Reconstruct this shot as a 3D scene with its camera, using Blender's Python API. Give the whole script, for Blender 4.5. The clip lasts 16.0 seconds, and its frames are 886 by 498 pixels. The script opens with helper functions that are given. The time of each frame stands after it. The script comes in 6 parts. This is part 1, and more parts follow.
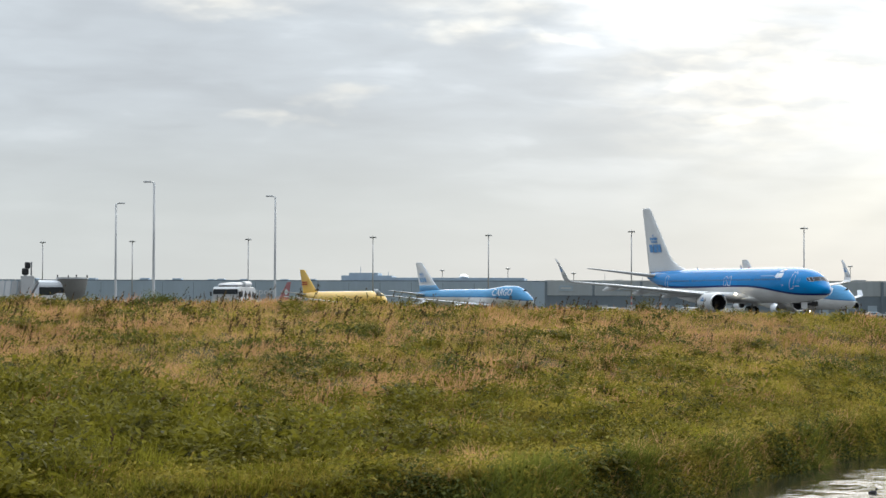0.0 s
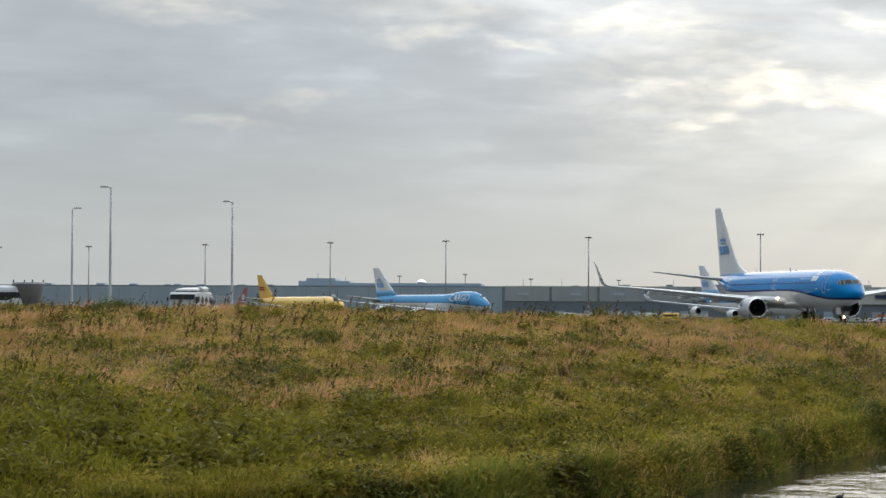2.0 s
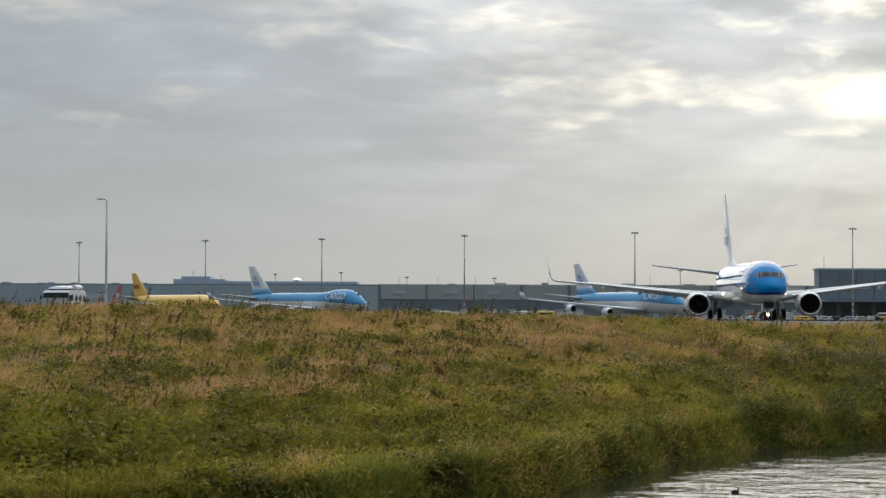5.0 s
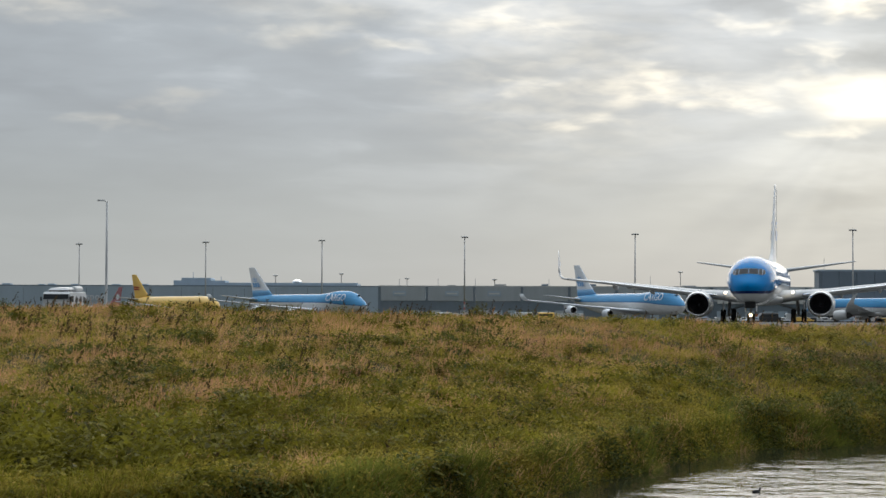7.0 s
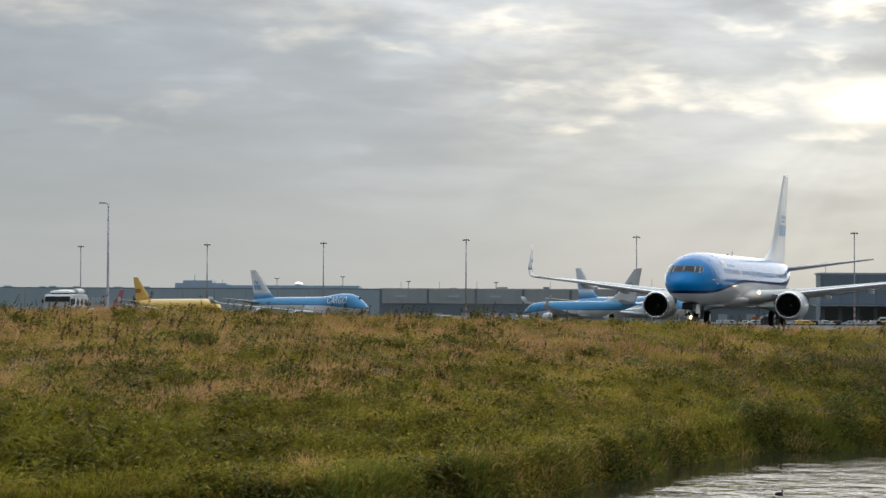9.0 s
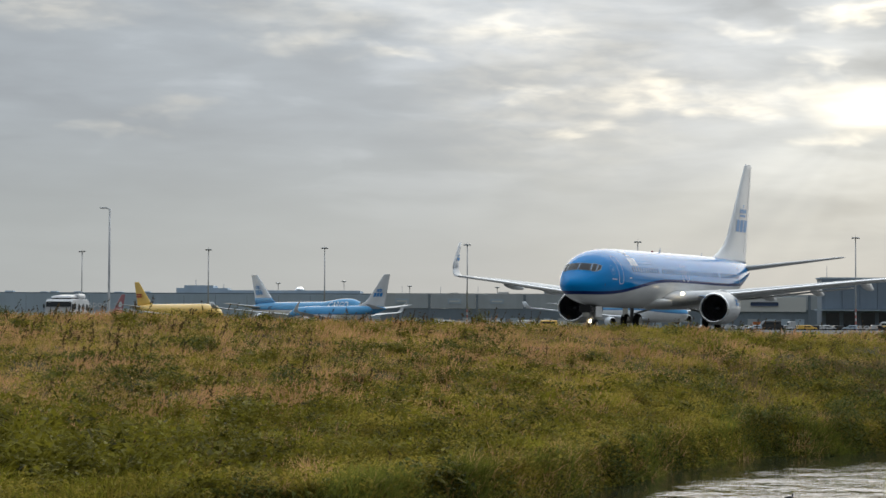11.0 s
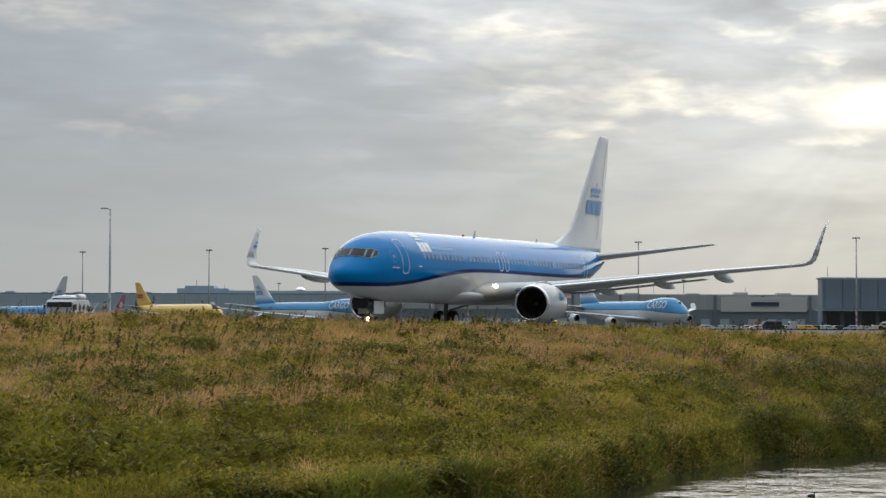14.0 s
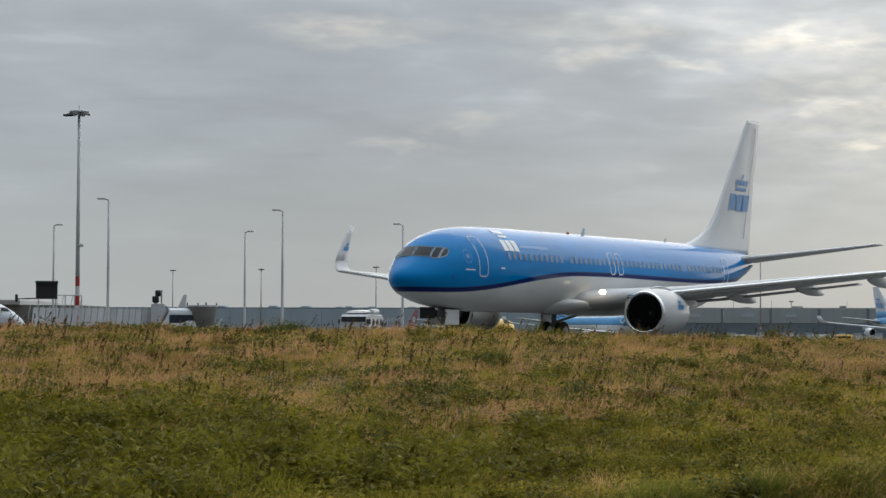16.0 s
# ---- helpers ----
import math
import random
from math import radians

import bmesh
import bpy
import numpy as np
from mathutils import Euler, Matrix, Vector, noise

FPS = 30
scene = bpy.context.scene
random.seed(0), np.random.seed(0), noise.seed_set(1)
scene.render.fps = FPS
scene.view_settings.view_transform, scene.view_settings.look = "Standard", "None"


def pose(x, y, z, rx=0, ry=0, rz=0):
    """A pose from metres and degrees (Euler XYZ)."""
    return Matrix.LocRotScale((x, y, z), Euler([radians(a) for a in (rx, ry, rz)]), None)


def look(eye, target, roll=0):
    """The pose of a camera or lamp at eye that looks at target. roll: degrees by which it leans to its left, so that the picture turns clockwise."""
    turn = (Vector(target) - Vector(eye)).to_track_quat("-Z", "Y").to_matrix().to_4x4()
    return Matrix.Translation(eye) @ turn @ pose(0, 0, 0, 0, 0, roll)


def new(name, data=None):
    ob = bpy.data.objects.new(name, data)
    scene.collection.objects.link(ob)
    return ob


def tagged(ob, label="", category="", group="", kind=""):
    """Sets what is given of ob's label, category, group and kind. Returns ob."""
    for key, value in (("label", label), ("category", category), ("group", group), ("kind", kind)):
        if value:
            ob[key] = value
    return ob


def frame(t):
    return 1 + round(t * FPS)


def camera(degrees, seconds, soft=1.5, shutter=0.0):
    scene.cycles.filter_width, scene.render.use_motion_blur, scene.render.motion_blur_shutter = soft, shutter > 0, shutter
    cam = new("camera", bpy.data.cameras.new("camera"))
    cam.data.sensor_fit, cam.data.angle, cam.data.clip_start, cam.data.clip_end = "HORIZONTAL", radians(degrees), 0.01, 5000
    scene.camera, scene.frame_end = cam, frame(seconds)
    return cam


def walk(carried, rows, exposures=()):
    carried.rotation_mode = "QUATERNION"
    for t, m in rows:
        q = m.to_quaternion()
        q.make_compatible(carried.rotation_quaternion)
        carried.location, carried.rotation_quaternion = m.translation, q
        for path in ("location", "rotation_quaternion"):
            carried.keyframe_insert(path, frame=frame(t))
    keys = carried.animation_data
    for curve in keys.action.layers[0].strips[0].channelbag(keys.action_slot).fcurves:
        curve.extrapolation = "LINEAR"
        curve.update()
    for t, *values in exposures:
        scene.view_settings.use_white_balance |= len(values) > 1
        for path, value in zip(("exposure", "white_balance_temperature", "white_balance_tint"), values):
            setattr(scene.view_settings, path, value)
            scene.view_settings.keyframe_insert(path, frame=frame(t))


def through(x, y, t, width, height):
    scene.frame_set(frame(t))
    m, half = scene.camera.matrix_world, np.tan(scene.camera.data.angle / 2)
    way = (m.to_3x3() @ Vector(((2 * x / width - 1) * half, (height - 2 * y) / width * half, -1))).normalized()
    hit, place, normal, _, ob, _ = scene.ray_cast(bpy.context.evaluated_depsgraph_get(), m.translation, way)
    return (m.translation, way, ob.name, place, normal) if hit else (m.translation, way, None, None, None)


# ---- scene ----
EYE = (0.0, 0.0, 0.5)
cam = camera(22.0, 16.0, soft=1.5)


def aim(yaw, pitch, roll):
    a, b = radians(yaw), radians(pitch)
    return look(EYE, (EYE[0] + math.sin(a) * math.cos(b), EYE[1] + math.cos(a) * math.cos(b), EYE[2] + math.sin(b)), roll)


PAN = [
    (0, -4.185, 1.633, 0.21), (0.1, -3.365, 1.536, 0.20), (0.2, -3.271, 1.568, 0.19), (0.3, -3.261, 1.580, 0.18), (0.4, -3.245, 1.588, 0.18), (0.5, -3.240, 1.590, 0.18),
    (1, -3.196, 1.666, 0.23), (1.5, -3.179, 1.711, 0.22), (2, -3.113, 1.776, 0.26), (2.1, -2.625, 1.785, 0.24), (2.2, -1.875, 1.792, 0.21), (2.3, -0.87, 1.796, 0.18),
    (2.4, -0.06, 1.795, 0.16), (2.5, 0.046, 1.794, 0.15), (3, 0.026, 1.752, 0.18), (3.5, 0.023, 1.734, 0.20), (4, 0.008, 1.714, 0.20), (4.2, 0.008, 1.719, 0.20),
    (6.3, -0.003, 1.757, 0.20), (6.5, -0.003, 1.755, 0.20), (7, 0.0, 1.778, 0.20), (7.5, -0.014, 1.802, 0.21), (8, -0.014, 1.818, 0.21),
    (8.5, -0.022, 1.820, 0.22), (9, -0.037, 1.847, 0.25), (11.5, -0.071, 1.990, 0.23), (12, -0.058, 2.0, 0.23), (12.5, -0.044, 1.984, 0.24),
    (13, -0.083, 1.957, 0.21), (13.5, -0.090, 1.975, 0.22), (14, -0.084, 1.976, 0.20), (14.1, -0.10, 1.98, 0.19), (14.2, -0.13, 1.99, 0.18), (14.3, -0.17, 2.0, 0.17),
    (14.4, -0.57, 2.01, 0.15), (14.5, -1.036, 2.027, 0.14), (14.6, -1.45, 2.04, 0.14), (14.7, -2.02, 2.06, 0.14), (14.8, -2.91, 2.08, 0.14), (14.9, -3.45, 2.10, 0.14),
    (15, -4.125, 2.126, 0.14), (15.1, -4.55, 2.15, 0.16), (15.2, -5.03, 2.18, 0.18), (15.3, -5.40, 2.21, 0.19), (15.4, -5.99, 2.235, 0.21), (15.5, -6.387, 2.259, 0.22),
    (15.6, -6.888, 2.28, 0.22), (15.7, -7.10, 2.287, 0.21), (15.8, -7.265, 2.295, 0.21), (15.9, -7.32, 2.303, 0.20), (16, -7.390, 2.313, 0.20),
]
EXPOSURES = [(0, 0.62), (0.5, 0.4), (1, 0.28), (1.5, 0.26), (2, 0.27), (2.5, 0.19), (3, 0.11), (4, 0.06), (9, 0.05), (14, 0.04), (16, 0.0)]
walk(cam, [(t, aim(a, b, c)) for t, a, b, c in PAN], EXPOSURES)

# ---- light ----
SUN_AZ, SUN_EL = 11.0, 13.0


def build_world():
    w = bpy.data.worlds.new("sky")
    scene.world = w
    w.use_nodes = True
    nt = w.node_tree
    nt.nodes.clear()
    N, L = nt.nodes.new, nt.links.new

    def math_(op, a, b=None, c=None, clamp=False):
        n = N("ShaderNodeMath")
        n.operation, n.use_clamp = op, clamp
        for i, v in enumerate((a, b, c)):
            if v is None:
                continue
            if isinstance(v, (int, float)):
                n.inputs[i].default_value = v
            else:
                L(v, n.inputs[i])
        return n.outputs[0]

    def smooth(v, lo, hi):
        n = N("ShaderNodeMapRange")
        n.interpolation_type = "SMOOTHSTEP"
        L(v, n.inputs[0])
        n.inputs[1].default_value, n.inputs[2].default_value = lo, hi
        return n.outputs[0]

    tc = N("ShaderNodeTexCoord")
    sep = N("ShaderNodeSeparateXYZ")
    L(tc.outputs["Generated"], sep.inputs[0])
    x, y, z = sep.outputs
    az = math_("ARCTAN2", x, y)
    el = math_("ARCSINE", z)

    def clouds(ka, ke, detail, rough, dx, shear=0.0, scale=1.0):
        c = N("ShaderNodeCombineXYZ")
        L(math_("ADD", math_("MULTIPLY", az, ka), dx), c.inputs[0])
        L(math_("ADD", math_("MULTIPLY", el, ke), math_("MULTIPLY", az, shear)), c.inputs[1])
        c.inputs[2].default_value = dx
        n = N("ShaderNodeTexNoise")
        n.inputs["Scale"].default_value, n.inputs["Detail"].default_value = scale, detail
        n.inputs["Roughness"].default_value, n.inputs["Distortion"].default_value = rough, 0.3
        L(c.outputs[0], n.inputs["Vector"])
        return n.outputs[0]

    big = clouds(8, 34, 3, 0.45, 3.7, 1.0)
    mid = clouds(20, 92, 4, 0.48, 11.3, 1.5)
    fine = clouds(60, 190, 3, 0.5, 5.1, 3.0)
    tone = math_("ADD", math_("MULTIPLY", big, 0.52), math_("MULTIPLY", mid, 0.48))
    tone = smooth(tone, 0.22, 0.80)
    # a darker mass of cloud hangs over the terminal
    mass = math_("SUBTRACT", 1.0, smooth(math_("ABSOLUTE", math_("ADD", el, -0.088)), 0.012, 0.055))
    mass = math_("MULTIPLY", mass, math_("SUBTRACT", 1.0, smooth(az, -0.02, 0.12)))
    tone = math_("SUBTRACT", tone, math_("MULTIPLY", mass, 0.22))
    tone = math_("ADD", tone, math_("MULTIPLY", math_("SUBTRACT", smooth(az, -0.12, 0.05), math_("MULTIPLY", smooth(az, 0.08, 0.18), 0.6)), 0.36), clamp=True)
    # haze near the horizon hides the structure
    clear = smooth(el, 0.03, 0.105)
    amount = math_("MULTIPLY_ADD", clear, 0.85, 0.12)
    ramp = N("ShaderNodeValToRGB")
    ramp.color_ramp.elements[0].position, ramp.color_ramp.elements[0].color = 0.0, (0.348, 0.384, 0.422, 1)
    ramp.color_ramp.elements[1].position, ramp.color_ramp.elements[1].color = 1.0, (0.588, 0.636, 0.684, 1)
    e = ramp.color_ramp.elements.new(0.5)
    e.color = (0.410, 0.454, 0.496, 1)
    L(tone, ramp.inputs[0])
    haze = N("ShaderNodeMix")
    haze.data_type = "RGBA"
    L(amount, haze.inputs[0])
    haze.inputs[6].default_value = (0.407, 0.442, 0.450, 1)
    L(ramp.outputs[0], haze.inputs[7])
    # breaks in the deck with lit edges: bearing, height, half width, half height in degrees, strength
    warp_a, warp_e = clouds(34, 90, 3, 0.5, 21.0), clouds(30, 80, 3, 0.5, 41.0)
    at = N("ShaderNodeCombineXYZ")
    L(math_("MULTIPLY_ADD", math_("SUBTRACT", warp_a, 0.5), 0.060, az), at.inputs[0])
    L(math_("MULTIPLY_ADD", math_("SUBTRACT", warp_e, 0.5), 0.022, el), at.inputs[1])

    def patch(a, e, wa, we):
        s, k, ln = N("ShaderNodeVectorMath"), N("ShaderNodeVectorMath"), N("ShaderNodeVectorMath")
        s.operation, k.operation, ln.operation = "SUBTRACT", "MULTIPLY", "LENGTH"
        L(at.outputs[0], s.inputs[0])
        s.inputs[1].default_value = (radians(a), radians(e), 0)
        L(s.outputs[0], k.inputs[0])
        k.inputs[1].default_value = (1 / radians(wa), 1 / radians(we), 0)
        L(k.outputs[0], ln.inputs[0])
        return math_("SUBTRACT", 1.0, smooth(ln.outputs["Value"], 0.0, 1.0))

    breaks = 0.0
    for a, e, wa, we, k in ((-3.5, 7.2, 1.9, 0.6, 0.18), (-1.4, 7.0, 0.9, 0.28, 0.20), (1.8, 7.5, 2.6, 0.8, 0.26), (3.2, 5.0, 1.6, 0.25, 0.22), (2.3, 5.9, 1.2, 0.32, 0.20), (5.4, 5.8, 2.4, 0.7, 0.36),
                            (7.5, 5.45, 1.4, 0.4, 0.42), (7.6, 7.4, 1.4, 0.4, 0.34), (10.3, 7.8, 1.5, 0.45, 0.65), (9.3, 6.6, 0.9, 0.3, 0.30), (10.0, 4.7, 1.3, 0.3, 0.40), (-8.5, 4.9, 1.3, 0.28, 0.10), (-9.5, 7.8, 3.0, 0.5, 0.16), (-6.9, 5.5, 1.6, 0.35, 0.10), (3.2, 6.2, 5.5, 3.4, 0.16), (8.6, 5.9, 2.2, 0.5, 0.25), (-2.6, 7.9, 5.0, 0.5, 0.14)):
        breaks = math_("MULTIPLY_ADD", patch(a, e, wa, we), k, breaks)
    breaks = math_("MULTIPLY", breaks, math_("MULTIPLY_ADD", smooth(fine, 0.28, 0.74), 0.9, 0.50))
    thick = math_("MULTIPLY_ADD", patch(10.6, 6.75, 1.6, 0.7), 0.18, math_("MULTIPLY_ADD", patch(11.2, 3.3, 2.6, 1.5), 0.20, math_("MULTIPLY_ADD", patch(-11.0, 3.5, 8.0, 5.0), 0.09, math_("MULTIPLY", patch(8.0, 8.0, 1.6, 0.5), 0.15))))
    dz = math_("MULTIPLY", math_("SUBTRACT", el, radians(5.5)), 2.6)
    da = math_("SUBTRACT", az, radians(10.8))
    d = math_("SQRT", math_("ADD", math_("MULTIPLY", dz, dz), math_("MULTIPLY", da, da)))
    near = math_("SUBTRACT", 1.0, smooth(d, 0.0, 0.040))
    low = math_("SUBTRACT", el, radians(4.5))
    dw = math_("SQRT", math_("ADD", math_("MULTIPLY", low, low), math_("MULTIPLY", da, da)))
    wide = math_("SUBTRACT", 1.0, smooth(dw, 0.0, 0.15))
    thin = math_("MULTIPLY_ADD", tone, 1.1, 0.35)
    core = math_("MULTIPLY", math_("MULTIPLY", near, 1.1), thin)
    core = math_("ADD", core, breaks)
    # shafts of light fan out below the sun
    shaft = N("ShaderNodeTexNoise")
    shaft.noise_dimensions = "1D"
    shaft.inputs["Scale"].default_value, shaft.inputs["Detail"].default_value = 3.4, 1
    L(math_("ARCTAN2", da, math_("SUBTRACT", radians(5.6), el)), shaft.inputs["W"])
    fan = math_("MULTIPLY", smooth(shaft.outputs[0], 0.38, 0.70), math_("MULTIPLY", math_("SUBTRACT", 1.0, smooth(dw, 0.03, 0.19)), smooth(math_("SUBTRACT", radians(5.8), el), 0.0, 0.02)))
    veil = math_("MULTIPLY_ADD", patch(4.2, 3.0, 5.0, 3.2), 0.05, math_("MULTIPLY", fan, 0.075))
    veil = math_("MULTIPLY", veil, math_("SUBTRACT", 1.0, smooth(az, radians(8.5), radians(11.0))))
    glow = math_("MULTIPLY_ADD", math_("MULTIPLY", math_("MULTIPLY", wide, wide), 0.17), thin, veil)
    lit = N("ShaderNodeMix")
    lit.data_type, lit.blend_type = "RGBA", "ADD"
    lit.clamp_result = False
    lit.inputs[0].default_value = 1.0
    dim = N("ShaderNodeVectorMath")
    dim.operation = "SCALE"
    L(haze.outputs[2], dim.inputs[0])
    L(math_("SUBTRACT", 1.0, thick), dim.inputs["Scale"])
    L(dim.outputs[0], lit.inputs[6])
    gcol = N("ShaderNodeVectorMath")
    gcol.operation = "SCALE"
    gcol.inputs[0].default_value = (1.0, 0.94, 0.74)
    L(glow, gcol.inputs["Scale"])
    ccol, both = N("ShaderNodeVectorMath"), N("ShaderNodeVectorMath")
    ccol.operation, both.operation = "SCALE", "ADD"
    ccol.inputs[0].default_value = (1.0, 0.84, 0.56)
    L(core, ccol.inputs["Scale"])
    L(gcol.outputs[0], both.inputs[0]), L(ccol.outputs[0], both.inputs[1])
    L(both.outputs[0], lit.inputs[7])
    # the deck brightens towards the zenith
    up = math_("MULTIPLY_ADD", smooth(el, 0.16, 1.1), 2.6, 1.0)
    toward = math_("ADD", math_("MULTIPLY", x, math.sin(radians(SUN_AZ))), math_("MULTIPLY", y, math.cos(radians(SUN_AZ))))
    up = math_("MULTIPLY", up, math_("MULTIPLY_ADD", smooth(toward, -0.9, 0.5), 0.70, 0.30))
    deck = N("ShaderNodeBackground")
    L(lit.outputs[2], deck.inputs[0])
    L(up, deck.inputs[1])
    sky = N("ShaderNodeTexSky")
    sky.sky_type, sky.sun_disc = "NISHITA", False
    sky.sun_elevation, sky.sun_rotation = radians(SUN_EL), radians(SUN_AZ)
    blue = N("ShaderNodeBackground")
    blue.inputs[1].default_value = 0.08
    L(sky.outputs[0], blue.inputs[0])
    mix = N("ShaderNodeMixShader")
    mix.inputs[0].default_value = 0.975
    L(blue.outputs[0], mix.inputs[1])
    L(deck.outputs[0], mix.inputs[2])
    out = N("ShaderNodeOutputWorld")
    L(mix.outputs[0], out.inputs[0])


build_world()
sun_data = bpy.data.lights.new("sun", "SUN")
sun_data.energy, sun_data.angle, sun_data.color = 0.9, radians(60), (1.0, 0.93, 0.80)
sun_lamp = new("sun", sun_data)
_a, _e = radians(SUN_AZ), radians(SUN_EL)
sun_lamp.matrix_basis = look((math.sin(_a) * 900, math.cos(_a) * 900, math.tan(_e) * 900), (0, 0, 0))
# ---- materials ----
def material(name, base, rough=0.6, metal=0.0, vary=0.15, scale=3.0, fine=40.0, bump=0.0, emit=0.0, spec=0.5, stretch=(1, 1, 1), island=0.0, each=0.0, coat=0.0):
    """A surface with stains at one scale, grain at another, and fine relief."""
    m = bpy.data.materials.new(name)
    m.use_nodes = True
    nt = m.node_tree
    N, L = nt.nodes.new, nt.links.new
    b = nt.nodes["Principled BSDF"]
    b.inputs["Roughness"].default_value, b.inputs["Metallic"].default_value = rough, metal
    b.inputs["Specular IOR Level"].default_value = spec
    b.inputs["Coat Weight"].default_value = coat
    b.inputs["Coat Roughness"].default_value = 0.08
    tc = N("ShaderNodeTexCoord")
    mp = N("ShaderNodeMapping")
    mp.inputs["Scale"].default_value = stretch
    L(tc.outputs["Object"], mp.inputs[0])
    n1, n2 = N("ShaderNodeTexNoise"), N("ShaderNodeTexNoise")
    n1.inputs["Scale"].default_value, n1.inputs["Detail"].default_value = scale, 4
    n2.inputs["Scale"].default_value, n2.inputs["Detail"].default_value = fine, 3
    L(mp.outputs[0], n1.inputs["Vector"]), L(mp.outputs[0], n2.inputs["Vector"])
    add = N("ShaderNodeMath")
    add.operation = "MULTIPLY_ADD"
    L(n2.outputs[0], add.inputs[0])
    add.inputs[1].default_value = 0.5
    L(n1.outputs[0], add.inputs[2])
    total = add.outputs[0]
    for weight, node, socket in ((island, "ShaderNodeNewGeometry", "Random Per Island"), (each, "ShaderNodeObjectInfo", "Random")):
        if weight:
            src, k = N(node), N("ShaderNodeMath")
            k.operation = "MULTIPLY_ADD"
            L(src.outputs[socket], k.inputs[0])
            k.inputs[1].default_value = weight
            L(total, k.inputs[2])
            sub = N("ShaderNodeMath")
            sub.operation = "SUBTRACT"
            L(k.outputs[0], sub.inputs[0])
            sub.inputs[1].default_value = weight / 2
            total = sub.outputs[0]
    r = N("ShaderNodeMapRange")
    r.inputs[1].default_value, r.inputs[2].default_value = 0.3, 1.2
    r.inputs[3].default_value, r.inputs[4].default_value = 1 - vary, 1 + vary
    L(total, r.inputs[0])
    s = N("ShaderNodeVectorMath")
    s.operation = "SCALE"
    s.inputs[0].default_value = base
    L(r.outputs[0], s.inputs["Scale"])
    L(s.outputs[0], b.inputs["Base Color"])
    if bump:
        bp = N("ShaderNodeBump")
        bp.inputs["Strength"].default_value, bp.inputs["Distance"].default_value = bump, 0.02
        L(n2.outputs[0], bp.inputs["Height"])
        L(bp.outputs[0], b.inputs["Normal"])
    if emit:
        b.inputs["Emission Color"].default_value = (*base, 1)
        b.inputs["Emission Strength"].default_value = emit
    return m


def leaf_material(name, dark, light, island=0.55, patch=0.6, through=0.35, gloss=0.06, rough=0.8):
    """Blades and leaves: a colour between two by piece and by patch, and light that comes through."""
    m = bpy.data.materials.new(name)
    m.use_nodes = True
    nt = m.node_tree
    N, L = nt.nodes.new, nt.links.new
    nt.nodes.clear()
    tc, geo, n = N("ShaderNodeTexCoord"), N("ShaderNodeNewGeometry"), N("ShaderNodeTexNoise")
    n.inputs["Scale"].default_value, n.inputs["Detail"].default_value = patch, 5
    L(geo.outputs["Position"], n.inputs["Vector"])
    a = N("ShaderNodeMath")
    a.operation = "MULTIPLY_ADD"
    L(geo.outputs["Random Per Island"], a.inputs[0])
    a.inputs[1].default_value = island
    r = N("ShaderNodeMapRange")
    r.inputs[1].default_value, r.inputs[2].default_value = 0.35, 0.65
    r.inputs[3].default_value, r.inputs[4].default_value = 0, 1 - island
    L(n.outputs[0], r.inputs[0])
    L(r.outputs[0], a.inputs[2])
    mix = N("ShaderNodeMix")
    mix.data_type = "RGBA"
    L(a.outputs[0], mix.inputs[0])
    mix.inputs[6].default_value, mix.inputs[7].default_value = (*dark, 1), (*light, 1)
    d, tr, ms, out = N("ShaderNodeBsdfPrincipled"), N("ShaderNodeBsdfTranslucent"), N("ShaderNodeMixShader"), N("ShaderNodeOutputMaterial")
    d.inputs["Roughness"].default_value, d.inputs["Specular IOR Level"].default_value = rough, gloss
    L(mix.outputs[2], d.inputs["Base Color"]), L(mix.outputs[2], tr.inputs[0])
    ms.inputs[0].default_value = through
    L(d.outputs[0], ms.inputs[1]), L(tr.outputs[0], ms.inputs[2]), L(ms.outputs[0], out.inputs[0])
    return m


